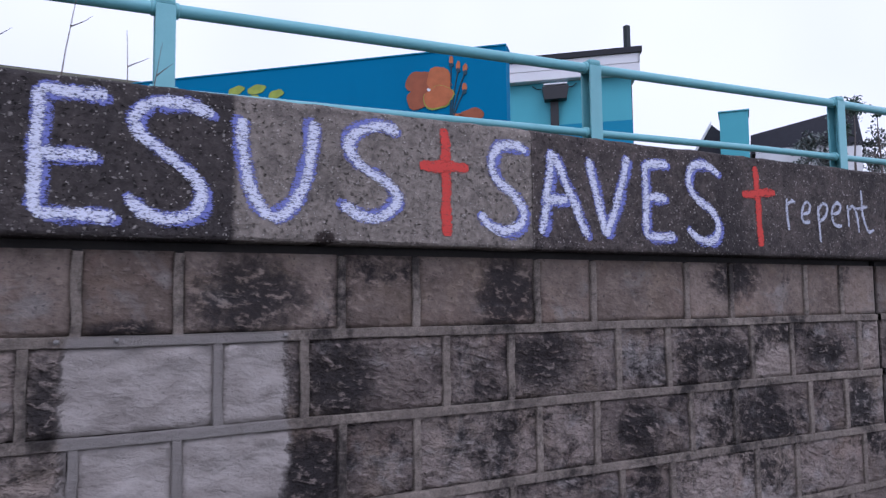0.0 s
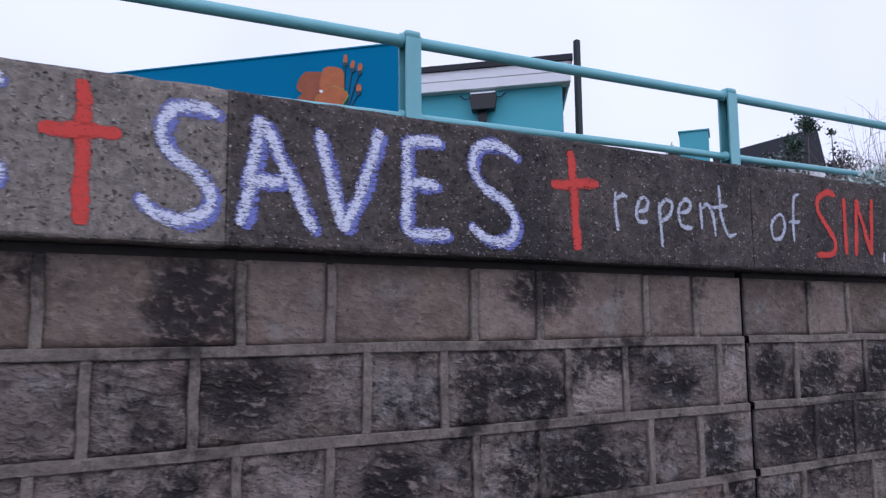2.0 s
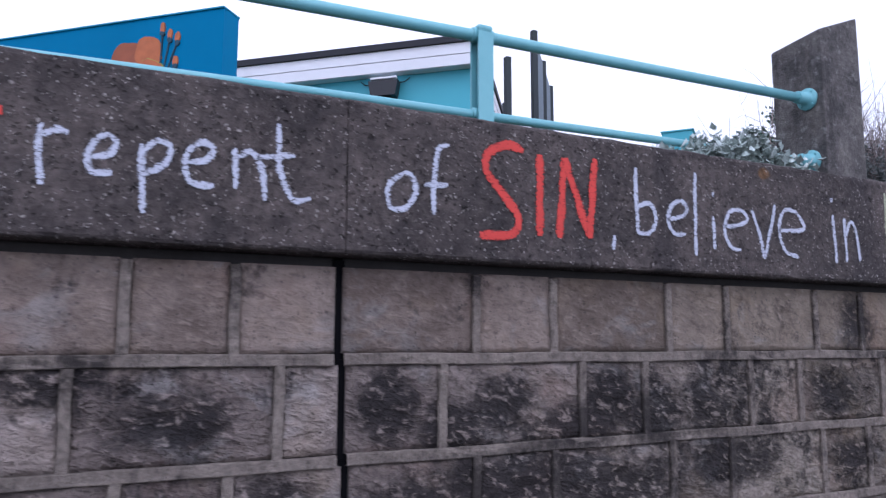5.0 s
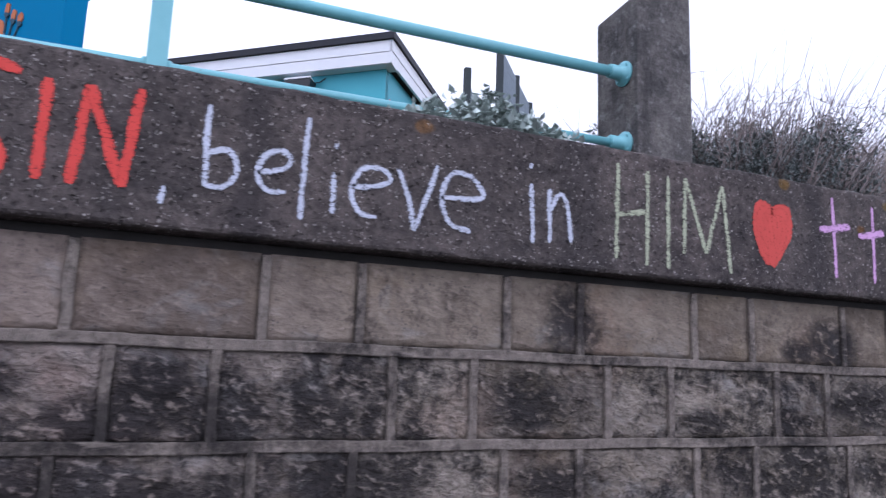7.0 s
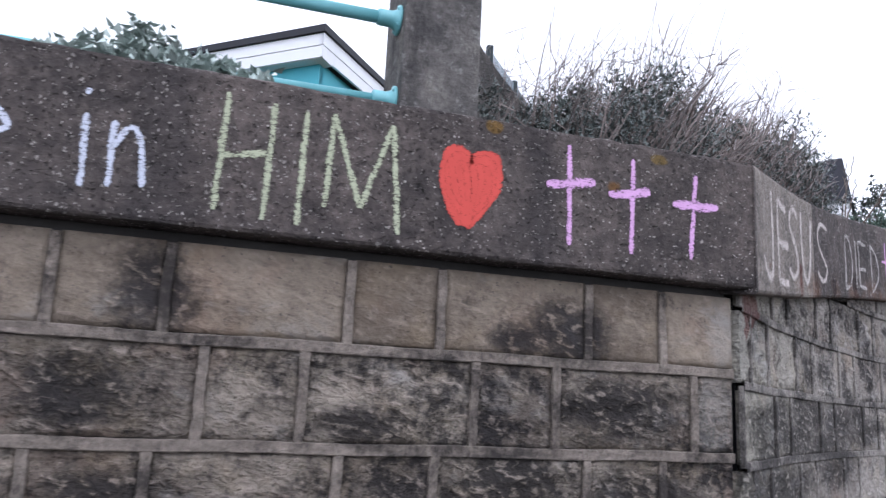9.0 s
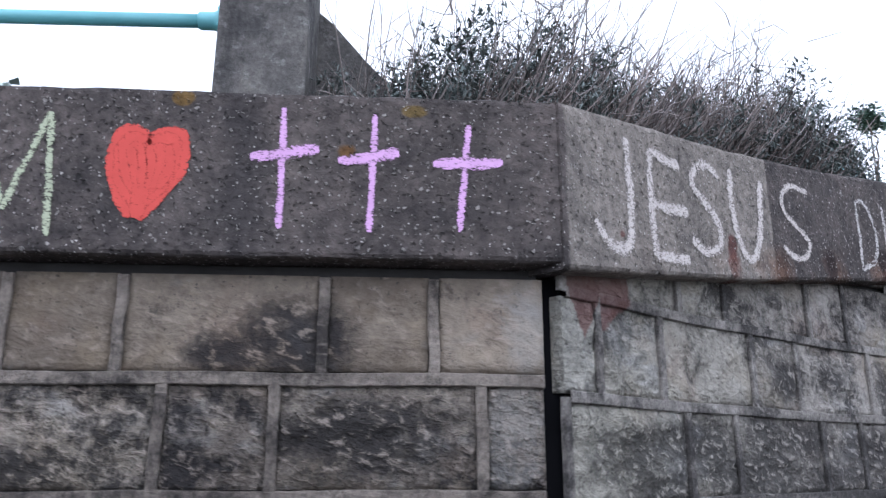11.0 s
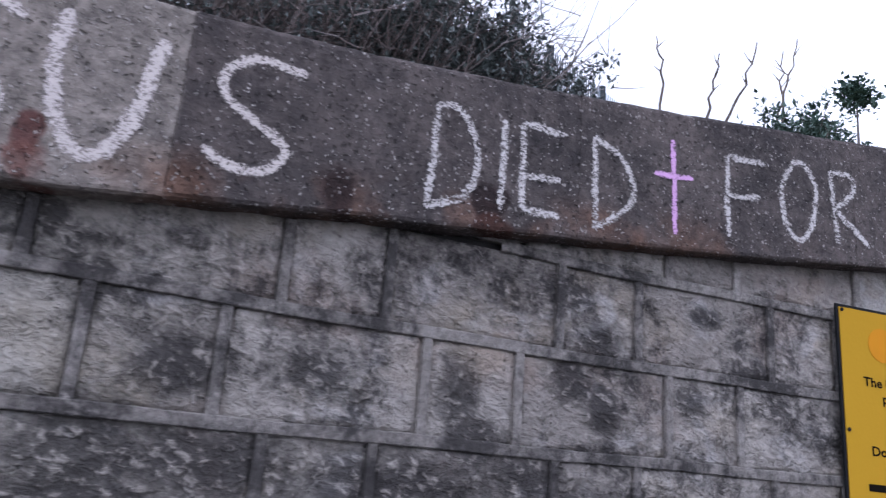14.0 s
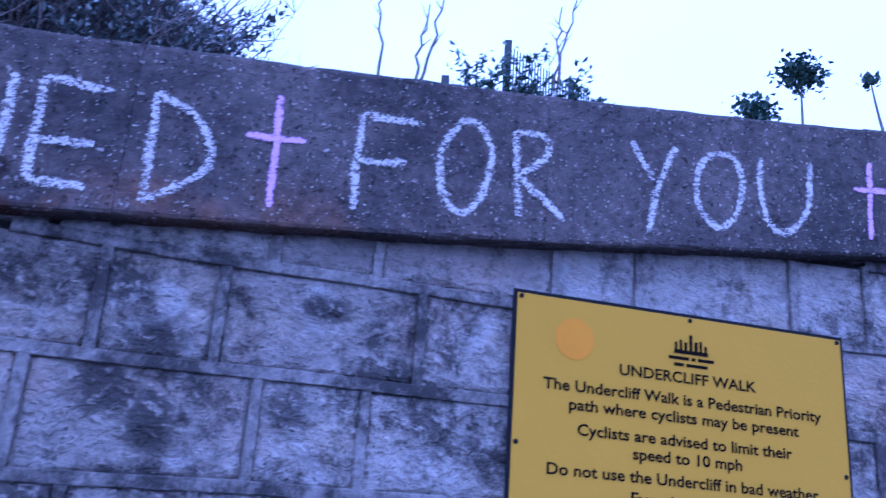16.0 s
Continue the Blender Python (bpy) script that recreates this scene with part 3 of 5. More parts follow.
wall_2 = tagged(part("wall_2", bm, M_CORE), "curved sea wall of pale grey rock-faced blocks, with a rising coping", "wall", kind="structure")

# near-black boxes set into the open joints in place of their shade
for x0, x1, y0, z0, z1 in ((3.494, 3.528, 2.166, 1.51, 1.78), (3.506, 3.542, 2.166, 1.245, 1.509), (3.520, 3.558, 2.166, 0.0, 1.244), (7.432, 7.500, 2.206, 0.0, 1.77)):
    bm = bmesh.new()
    box(bm, (x0, y0, z0), (x1, 2.5, z1))
    part("joint_filler", bm, M_CRACK, wall_1, "black box standing for the shade inside an open movement joint")

# ---- coping ----
coping_1 = thing("coping", (1.75, 2.3, 1.787), "dark weathered concrete coping with pebbles, lettered in chalk", "coping", kind="structure")
coping_2 = thing("coping", (9.0, 3.4, 1.9), "rising curved concrete coping with rust stains, lettered in white chalk", "coping", kind="structure")


def coping_piece(parent, at, a, b, top, low, steps, seed):
    """One cast length between a and b along its wall, with worn edges."""
    rnd = random.Random(seed)
    bm = bmesh.new()
    rings = []
    for i in range(steps + 1):
        u = a + (b - a) * i / steps
        t, l = top(u), low(u)
        j = lambda s=0.0015: rnd.uniform(-s, s)
        prof = ((0.012 + j(), t + j(0.003)), (0.003 + j(), t - 0.006 + j()), (j(0.001), t - 0.016), (j(0.001), (t + l) / 2), (j(0.001), l + 0.012), (0.004 + j(), l + 0.004 + j()), (0.012 + j(), l + j()), (0.46, l), (0.46, t))
        rings.append([bm.verts.new(at(u, z, d)) for d, z in prof])
    for r, s in zip(rings, rings[1:]):
        for k in range(len(r)):
            bm.faces.new((r[k], r[(k + 1) % len(r)], s[(k + 1) % len(r)], s[k]))
    bm.faces.new(rings[0]), bm.faces.new(rings[-1][::-1])
    return part("coping_stone", bm, M_COPING, parent, smooth=False)


ends = [-4.0, -0.62, 1.431, 3.503, CORNER + 0.001]
for i, (a, b) in enumerate(zip(ends, ends[1:])):
    coping_piece(coping_1, straight, a + 0.0015, b - 0.0015, lambda u: 2.213, lambda u: 1.787, max(2, int((b - a) / 0.06)), i)
angles = [128.26, 122.6, 117.0, 111.3, 105.6, 99.9, 94.2]
for i, (a, b) in enumerate(zip(angles, angles[1:])):
    coping_piece(coping_2, curved, u_of(a) + 0.0008, u_of(b) - 0.0008, top_of, low_of, 17, 20 + i)

# ---- chalk lettering: strokes in millimetres from each letter's lower left ----
def smooth_path(pts, step):
    """Points along a rounded path through the given ones."""
    if len(pts) > 2:
        q = [2 * pts[0] - pts[1], *pts, 2 * pts[-1] - pts[-2]]
        out = []
        for i in range(1, len(q) - 2):
            p0, p1, p2, p3 = q[i - 1:i + 3]
            k = max(2, int((p2 - p1).length / step))
            for j in range(k):
                t = j / k
                out.append(0.5 * (2 * p1 + (p2 - p0) * t + (2 * p0 - 5 * p1 + 4 * p2 - p3) * t * t + (3 * p1 - p0 - 3 * p2 + p3) * t ** 3))
        return out + [pts[-1]]
    k = max(2, int((pts[1] - pts[0]).length / step))
    return [pts[0].lerp(pts[1], j / k) for j in range(k + 1)]


def ribbon(bm, at, path, width, lift, rnd):
    """A flat stroke of uneven width and line, laid on the wall, with blunt worn ends."""
    rows, n = [], len(path)
    ph = [rnd.uniform(0, 6.28) for _ in range(4)]
    for i, p in enumerate(path):
        d = path[min(i + 1, n - 1)] - path[max(i - 1, 0)]
        side = Vector((-d.y, d.x)).normalized()
        press = 1 + 0.09 * math.sin(i * 0.33 + ph[0]) + 0.06 * math.sin(i * 0.81 + ph[1])
        w = 1.12 * width * press * rnd.uniform(0.975, 1.025) * (0.62 if i in (0, n - 1) else 0.9 if i in (1, n - 2) else 1.0) / 2
        q = p + side * width * 0.05 * math.sin(i * 0.47 + ph[2])
        rows.append([bm.verts.new(at(*(q + side * w * k), -lift)) for k in (-1, 0, 1)])
    uv = bm.loops.layers.uv.verify()
    for r, s in zip(rows, rows[1:]):
        for f, us in ((bm.faces.new((r[0], r[1], s[1], s[0])), (1, 0, 0, 1)), (bm.faces.new((r[1], r[2], s[2], s[1])), (0, 1, 1, 0))):
            for lp, k in zip(f.loops, us):
                lp[uv].uv = (k, 0)


STYLE = {  # kind: material, stroke width, wall
    "w": (C_WHITE, 0.037, straight, "white chalk letter edged in blue"), "r": (C_RED, 0.036, straight, "red chalk cross"), "s": (C_SOFT, 0.0175, straight, "thin white chalk letter"),
    "R": (C_RED, 0.026, straight, "red chalk letter"), "y": (C_GREEN, 0.019, straight, "pale green chalk letter"), "p": (C_PINK, 0.024, straight, "pink chalk cross"),
    "h": (C_HEART, 0.0, straight, "filled red chalk heart"), "2": (C_GREY, 0.027, curved, "white chalk letter"), "3": (C_FAINT, 0.026, curved, "faint white chalk letter"), "P": (C_PINK, 0.020, curved, "pink chalk cross")}
letter_seed = [0]


def chalk(name, style, x, z, strokes):
    letter_seed[0] += 1
    rnd = random.Random(letter_seed[0])
    mat, width, at, label = STYLE[style]
    parent = coping_2 if at is curved else coping_1
    lines = [[Vector((x + float(a.split(",")[0]) / 1000, z + float(a.split(",")[1]) / 1000)) for a in s.split()] for s in strokes.split("|")]
    bm = bmesh.new()
    if style == "h":
        # drawn round twice, then filled in with slanting strokes
        ring = smooth_path(lines[0] + lines[0][:1], 0.012)
        mid = sum(ring, Vector((0, 0))) / len(ring)
        for i, f in enumerate((0.84, 0.66, 0.44, 0.20)):
            turn = [mid + (p - mid) * f + Vector((rnd.gauss(0, 0.0015), rnd.gauss(0, 0.0015))) for p in ring]
            ribbon(bm, at, turn, 0.037, 0.0024 + 0.0002 * i, rnd)
        ribbon(bm, at, smooth_path([Vector((mid.x + 0.002, mid.y - 0.02)), Vector((mid.x - 0.004, mid.y - 0.065)), Vector((mid.x - 0.010, mid.y - 0.126))], 0.012), 0.036, 0.0032, rnd)
        for i in range(6):
            x0 = mid.x - 0.056 + 0.022 * i
            ribbon(bm, at, smooth_path([Vector((x0 - 0.006, mid.y + 0.058)), Vector((x0 + 0.004, mid.y + 0.01)), Vector((x0 * 0.6 + mid.x * 0.4 + 0.006, mid.y - 0.052))], 0.012), 0.021, 0.0034 + 0.0001 * i, rnd)
    else:
        for i, l in enumerate(lines):
            ribbon(bm, at, smooth_path(l, 0.01), width * ((1.2 if i else 0.72) if style == "p" else 1.38 if at is curved and x < 10.8 else 1), 0.0026 + 0.0003 * i, rnd)
    ob = part("letter" if len(name) == 1 else name, bm, mat, parent, label)
    if style == "w":
        bm = bmesh.new()
        for i, l in enumerate(lines):
            for k, (ox, oz) in enumerate(((-0.012, 0.010), (0.008, -0.004)) if 0.3 < x < 1.0 else ((0.015, -0.009), (-0.004, 0.005))):
                ribbon(bm, at, [p + Vector((ox, oz)) for p in smooth_path(l, 0.01)], width * (1.05 if k == 0 else 0.95), 0.0015 + 0.0002 * i + 0.0001 * k, rnd)
        part("blue_edging", bm, C_BLUE, ob, "blue chalk shading round the letter")


chalk("E","w",-0.102,1.841,"7,328 1,158 0,6|7,328 165,326|1,161 144,159|0,6 192,0")
chalk("S","w",0.117,1.842,"222,305 148,326 59,320 17,279 32,226 120,163 189,88 175,24 101,0 36,17 0,61")
chalk("U","w",0.418,1.860,"0,284 7,169 37,55 95,0 163,54 203,168 215,299")
chalk("S","w",0.719,1.876,"196,277 127,288 51,262 28,212 69,156 155,109 190,56 144,3 68,0 0,34")
chalk("cross","r",0.989,1.823,"91,359 96,222 97,0|0,228 182,234")
chalk("S","w",1.213,1.848,"194,288 139,303 76,289 50,231 72,174 136,129 176,72 160,22 98,0 37,18 0,55")
chalk("A","w",1.469,1.836,"47,309 27,163 0,7|47,309 128,157 203,0|20,128 113,139")
chalk("V","w",1.680,1.844,"0,287 40,144 80,0|80,0 144,153 192,308")
chalk("E","w",1.957,1.847,"1,288 4,146 0,0|1,285 122,295|8,155 111,159|0,0 149,8")
chalk("S","w",2.181,1.845,"183,274 107,311 31,295 9,232 50,172 135,120 172,61 144,4 68,0 0,41")
chalk("cross","r",2.500,1.828,"83,343 94,233 105,0|0,217 206,238")
chalk("r","s",2.780,1.905,"3,141 0,72 11,0|2,111 34,130 58,125")
chalk("e","s",2.883,1.945,"3,35 44,47 55,80 27,89 0,50 4,3 50,0")
chalk("p","s",2.994,1.857,"0,166 3,79 10,0|0,142 34,178 64,165 52,123 6,95")
chalk("e","s",3.093,1.937,"5,53 50,64 63,95 32,105 0,64 11,5 68,0")
chalk("n","s",3.207,1.911,"0,127 5,69 5,24|2,94 37,123 66,92 80,0")
chalk("t","s",3.263,1.920,"53,195 59,79 95,0 141,9|0,99 97,117")
chalk("o","s",3.622,1.923,"41,100 0,59 5,0 49,0 79,48 67,97 41,100")
chalk("f","s",3.729,1.912,"79,207 43,188 30,93 29,0|0,81 74,91")
chalk("S","R",3.906,1.866,"151,264 93,278 29,241 26,183 85,121 131,57 103,6 0,0")
chalk("I","R",4.112,1.875,"5,252 0,0")
chalk("N","R",4.185,1.873,"0,0 22,253|22,253 114,7|114,7 139,265")
chalk("comma","s",4.391,1.849,"6,47 0,0")
chalk("b","s",4.490,1.907,"0,220 0,105 5,0|5,0 57,10 82,56 57,102 5,91")
chalk("e","s",4.623,1.919,"0,44 66,61 87,88 63,111 19,93 0,44 25,1 78,0")
chalk("l","s",4.744,1.849,"9,288 3,139 0,0")
chalk("i","s",4.829,1.875,"0,116 4,0|5,200 6,184")
chalk("e","s",4.883,1.879,"0,80 79,91 115,115 85,141 27,133 0,72 25,10 76,0")
chalk("v","s",5.019,1.854,"0,177 39,78 55,0|55,0 91,101 123,203")
chalk("e","s",5.155,1.870,"0,91 111,101 139,117 99,165 34,168 3,100 30,18 99,0")
chalk("i","s",5.457,1.857,"3,188 11,0|0,253 0,236")
chalk("n","s",5.526,1.864,"0,172 2,0|1,99 38,158 66,125 81,8")
chalk("H","y",5.781,1.826,"9,334 0,12|131,322 124,0|3,160 129,180")
chalk("I","y",5.994,1.823,"4,320 0,0")
chalk("M","y",6.063,1.827,"10,319 0,53|10,319 97,63|97,63 178,312|178,312 207,0")
chalk("heart","h",6.390,1.852,"74,0 9,108 0,216 27,263 66,243 90,221 124,252 175,251 181,174 140,83")
chalk("cross","p",6.721,1.856,"75,313 79,0|0,179 165,205")
chalk("cross","p",6.934,1.852,"87,306 80,0|0,178 148,204")
chalk("cross","p",7.166,1.857,"88,279 65,0|0,173 173,180")
chalk("J","2",9.914,1.862,"154,330 164,169 154,41 114,0 57,6 0,60")
chalk("E","2",10.177,1.869,"5,319 0,167 5,0|5,315 155,300|5,152 184,161|5,0 173,16")
chalk("S","2",10.375,1.925,"178,264 106,288 39,257 26,207 80,163 153,101 148,33 75,0 0,30")
chalk("U","2",10.617,1.951,"4,284 0,131 48,5 103,0 157,95 187,284")
chalk("S","2",10.914,1.991,"206,266 106,270 31,225 31,165 105,116 179,75 146,16 72,0 0,32")
chalk("D","3",11.456,2.011,"13,284 10,139 0,0|13,284 79,280 127,211 134,111 92,46 0,0")
chalk("I","3",11.667,2.050,"3,254 3,119 0,0")
chalk("E","3",11.730,2.066,"0,245 1,117 3,0|0,245 139,244|10,96 123,105|3,0 123,1")
chalk("D","3",11.965,2.059,"0,273 5,129 8,0|0,273 89,234 137,164 123,90 8,0")
chalk("cross","P",12.181,2.097,"67,297 73,148 75,0|0,174 144,187")
chalk("F","3",12.459,2.126,"6,266 0,141 3,0|6,266 172,270|5,134 132,151")
chalk("O","3",12.684,2.166,"43,257 0,159 12,48 68,0 126,75 142,194 101,263 43,257")
chalk("R","3",12.896,2.183,"0,249 6,126 18,0|0,249 86,246 93,186 12,118|12,118 155,9")
chalk("Y","3",13.255,2.196,"0,274 69,161|144,277 87,146 54,0")
chalk("O","3",13.471,2.244,"61,234 3,173 0,66 54,0 120,39 147,141 127,221 61,234")
chalk("U","3",13.680,2.259,"6,228 0,117 24,21 89,0 158,85 176,236")
chalk("cross","P",14.005,2.271,"63,255 45,0|0,156 116,166")


# ---- blocks and raised joints ----
def block_mesh(name, w, h, seed, rough, material, nx):
    """A rock-faced block: an uneven pillow face with a dressed margin."""
    ny = 12
    verts, faces = [], []
    for j in range(ny + 1):
        for i in range(nx + 1):
            x, z = (i / nx - 0.5) * w, (j / ny - 0.5) * h
            edge = min(i, nx - i) / nx * w, min(j, ny - j) / ny * h
            inner = min(1.0, min(edge) / 0.022)
            nz = noise.fractal(Vector((x * 11 + seed * 7.3, z * 19, seed * 3.1)), 0.8, 2.1, 4)
            big = noise.noise(Vector((x * 4 + seed, z * 6, seed * 1.7)))
            y = 0.004 * (1 - inner) - inner * rough * (0.019 * nz + 0.008 * big - 0.003)
            verts.append((x, min(y, 0.013), z))
    for j in range(ny):
        for i in range(nx):
            a = j * (nx + 1) + i
            faces.append((a, a + 1, a + nx + 2, a + nx + 1))
    k = len(verts)
    corner = (0, nx, (ny + 1) * (nx + 1) - 1, ny * (nx + 1))
    for c in corner:
        verts.append((verts[c][0], 0.05, verts[c][2]))
    rim = [list(range(0, nx + 1)), [j * (nx + 1) + nx for j in range(ny + 1)], [ny * (nx + 1) + i for i in range(nx, -1, -1)], [j * (nx + 1) for j in range(ny, -1, -1)]]
    for s, line in enumerate(rim):
        faces.append((*line[::-1], k + s, k + (s + 1) % 4))
    me = bpy.data.meshes.new(name)
    me.from_pydata(verts, [], faces)
    me.materials.append(material)
    for f in me.polygons:
        f.use_smooth = len(f.vertices) == 4
    return me


BLOCK_H = 0.232
KINDS = {}
for key, mat, rough in (("top", M_TOP, 0.45), ("low", M_LOW, 1.0), ("grey", M_GREY, 0.9)):
    for size, w, nx in (("long", 0.45, 24), ("short", 0.22, 12)):
        KINDS[key, size] = [block_mesh("block", w, BLOCK_H, i * 2.7 + len(KINDS) * 5.1, rough, mat, nx) for i in range(5)]
block_random = random.Random(11)


def block(parent, key, at, u0, u1, z, h):
    """One block between two joints, centred at height z."""
    w = u1 - u0 - (0.024 if key == "grey" else 0.027)
    if w < 0.05:
        return
    size, nominal = ("long", 0.45) if w > 0.33 else ("short", 0.22)
    ob = new("block", block_random.choice(KINDS[key, size]))
    ob.parent = parent
    p = at((u0 + u1) / 2, z, 0.069)
    t = at(u1, z, 0.074) - at(u0, z, 0.074)
    flip = block_random.random() < 0.5
    ob.location = p
    ob.rotation_euler = (0, math.pi if flip else 0, math.atan2(t.y, t.x))
    ob.scale = (w / nominal, 1, h / BLOCK_H)


def strap(parent, pts, width, normal, seed, name="mortar_joint"):
    """A raised ribbon of mortar along pts, out along normal(u)."""
    rnd = random.Random(seed)
    bm = bmesh.new()
    rows = []
    for i, p in enumerate(pts):
        d = (pts[min(i + 1, len(pts) - 1)] - pts[max(i - 1, 0)]).normalized()
        out = normal(p)
        side = d.cross(out).normalized()
        w = width / 2 * rnd.uniform(0.94, 1.06)
        o = rnd.uniform(-0.001, 0.001)
        rows.append([bm.verts.new(p + side * a + out * b) for a, b in ((-w * 1.06, -0.014), (-w, o - 0.002), (-w * 0.84, o + 0.001), (w * 0.84, o + 0.001), (w, o - 0.002), (w * 1.06, -0.014))])
    for r, s in zip(rows, rows[1:]):
        for k in range(5):
            bm.faces.new((r[k], r[k + 1], s[k + 1], s[k]))
    return part(name, bm, M_MORTAR if parent is wall_1 else M_MORTAR2, parent)


def out_1(p):
    return Vector((0, -1, 0))


def out_2(p):
    v = Vector((ARC_X - p.x, ARC_Y - p.y, 0))
    return v.normalized()


COURSE = 0.2645
STRAP_D = 0.062
# straight wall: short and long blocks by turns, broken by the open joint at 3.505
for k in range(7):
    # top course stops short; the dark core above it stands for the coping's shade
    zt = 1.776 - k * COURSE
    zb = 1.510 - k * COURSE + (0.0 if k < 2 else 0.0)
    odd = k % 2
    if not odd:
        joints = sorted(v for i in range(-5, 6) for v in (0.002 + 0.744 * i, 0.262 + 0.743 * i))
    else:
        joints = sorted(v for i in range(-5, 6) for v in (-0.120 + 0.7465 * i, 0.372 + 0.745 * i))
    joints = [v for v in joints if -3.9 < v < 3.42]
    right = sorted(v for i in range(-1, 6) for v in ((3.932 + 0.744 * i, 4.206 + 0.742 * i) if not odd else (3.822 + 0.745 * i, 4.312 + 0.744 * i)))
    right = [v for v in right if 3.6 < v < 7.40]
    crack = 3.511 + (0.0, 0.013, 0.026, 0.030)[min(k, 3)]
    for run in ([-3.9, *joints, crack + 0.001], [crack - 0.003, *right, 7.455 - 0.004 * min(k, 3)]):
        for a, b in zip(run, run[1:]):
            block(wall_1, "top" if k == 0 else "low", straight, a, b, (zt + zb) / 2, min(BLOCK_H, zt - zb - 0.030))
        for v in run[1:-1]:
            strap(wall_1, [straight(v + block_random.uniform(-0.003, 0.003), zb + (zt - (0.022 if k == 0 else 0) - zb) * i / 4, STRAP_D + 0.002) for i in range(5)], 0.027, out_1, k * 100 + int(v * 10), "mortar_joint")
        if k < 6:
            strap(wall_1, [straight(run[0] + 0.016 + (run[-1] - run[0] - 0.032) * i / 120, zb + 0.0016 * math.sin(i * 0.35 + k), STRAP_D) for i in range(121)], 0.031, out_1, k, "bed_joint")

for x in (-0.042, 0.102, 0.565):
    bm = bmesh.new()
    p = straight(x, 1.512, STRAP_D)
    tube(bm, [p, p + Vector((0, -0.006, 0)), p + Vector((0, -0.009, 0))], [0.008, 0.007, 0.003], 8)
    part("bolt", bm, M_STEEL, wall_1, "small rusty bolt head")

# curved wall
for k in range(-2, 7):
    odd = k % 2
    zl = lambda u, k=k: 1.738 - k * 0.2625 - 0.0137 * (u - U0)
    if odd:
        joints = sorted(u_of(v) for i in range(-1, 9) for v in (127.15 - 4.05 * i, 125.67 - 4.02 * i))
    else:
        joints = sorted(u_of(v) for i in range(-1, 9) for v in (125.10 - 4.055 * i, 123.78 - 4.10 * i))
    run = [U0 + 0.062, *[v for v in joints if U0 + 0.06 < v < U0 + 6.6], U0 + 6.8]
    # the course above line k
    for a, b in zip(run, run[1:]):
        m = (a + b) / 2
        zb, zt = zl(m - 0), zl(m) + 0.2625
        if low_of(b) < zb - 0.01:
            continue
        block(wall_2, "grey", curved, a, b, (zb + zt) / 2, 0.240)
    for v in run[1:-1]:
        zb, zt = zl(v), min(zl(v) + 0.2625, low_of(v) - 0.004)
        if zt - zb > 0.03:
            strap(wall_2, [curved(v, zb + (zt - zb) * i / 4, STRAP_D + 0.003) for i in range(5)], 0.026, out_2, 900 + k * 50 + int(v * 9), "mortar_joint")
    pts = [curved(run[0] + 0.024 + (run[-1] - run[0]) * i / 120, zl(run[0] + (run[-1] - run[0]) * i / 120) + 0.0016 * math.sin(i * 0.45 + k), STRAP_D + 0.001) for i in range(121)]
    pts = [p for i, p in enumerate(pts) if p.z < low_of(run[0] + (run[-1] - run[0]) * i / 120) - 0.012]
    if len(pts) > 3:
        strap(wall_2, pts, 0.030, out_2, 700 + k, "bed_joint")

# ---- rails and posts ----
RAIL_Y = 2.862


def rail_z(x):
    return float(np.interp(x, (-3.4, 0.29, 2.355, 4.352, 6.4), (2.630, 2.738, 2.799, 2.855, 2.889)))


def low_z(x):
    return 2.405 + 0.0245 * x if x < 3.6 else 2.4932 + 0.0158 * (x - 3.6)


railing = thing("railing", (2.3, RAIL_Y, 2.1), "turquoise painted tubular railing with two rails and stout posts", "railing")
bm = bmesh.new()
tube(bm, [(x, RAIL_Y, rail_z(x)) for x in (-3.4, 0.29, 2.355, 4.352, 6.382)], [0.026] * 5, 14)
part("top_rail", bm, M_RAIL, railing, smooth=True)
bm = bmesh.new()
tube(bm, [(x, RAIL_Y, low_z(x)) for x in (-3.4, 0, 2, 3.6, 6.382)], [0.020] * 5, 14)
part("lower_rail", bm, M_RAIL, railing, smooth=True)
for x in (-1.77, 0.29, 2.355, 4.352):
    zt = rail_z(x) + 0.040
    # an upright of channel section, open to the west, its head rounded off
    bm = bmesh.new()
    u, v, w = 0.036, 0.038, 0.009
    sec = ((-u, -v), (u, -v), (u, v), (-u, v), (-u, v - w), (u - w, v - w), (u - w, -v + w), (-u, -v + w))
    prism(bm, [(x + a, RAIL_Y + b, 2.08) for a, b in sec], (0, 0, zt - 0.030 - 2.08))
    box(bm, (x - u, RAIL_Y - v, zt - 0.0302), (x + u, RAIL_Y + v, zt), None, 0.012)
    post = part("post", bm, M_RAIL, railing)
    bm = bmesh.new()
    box(bm, (x - 0.075, RAIL_Y - 0.075, 2.07), (x + 0.075, RAIL_Y + 0.075, 2.092), None, 0.004)
    part("base_plate", bm, M_RAIL, post)
    for z, r in ((rail_z(x), 0.032), (low_z(x), 0.028)):
        for sgn in (-1, 1):
            bm = bmesh.new()
            tube(bm, [(x + sgn * (u - 0.004), RAIL_Y, z), (x + sgn * (u + 0.012), RAIL_Y, z), (x + sgn * (u + 0.016), RAIL_Y, z)], [r, r, r - 0.005], 14)
            part("collar", bm, M_RAIL, post, smooth=True)
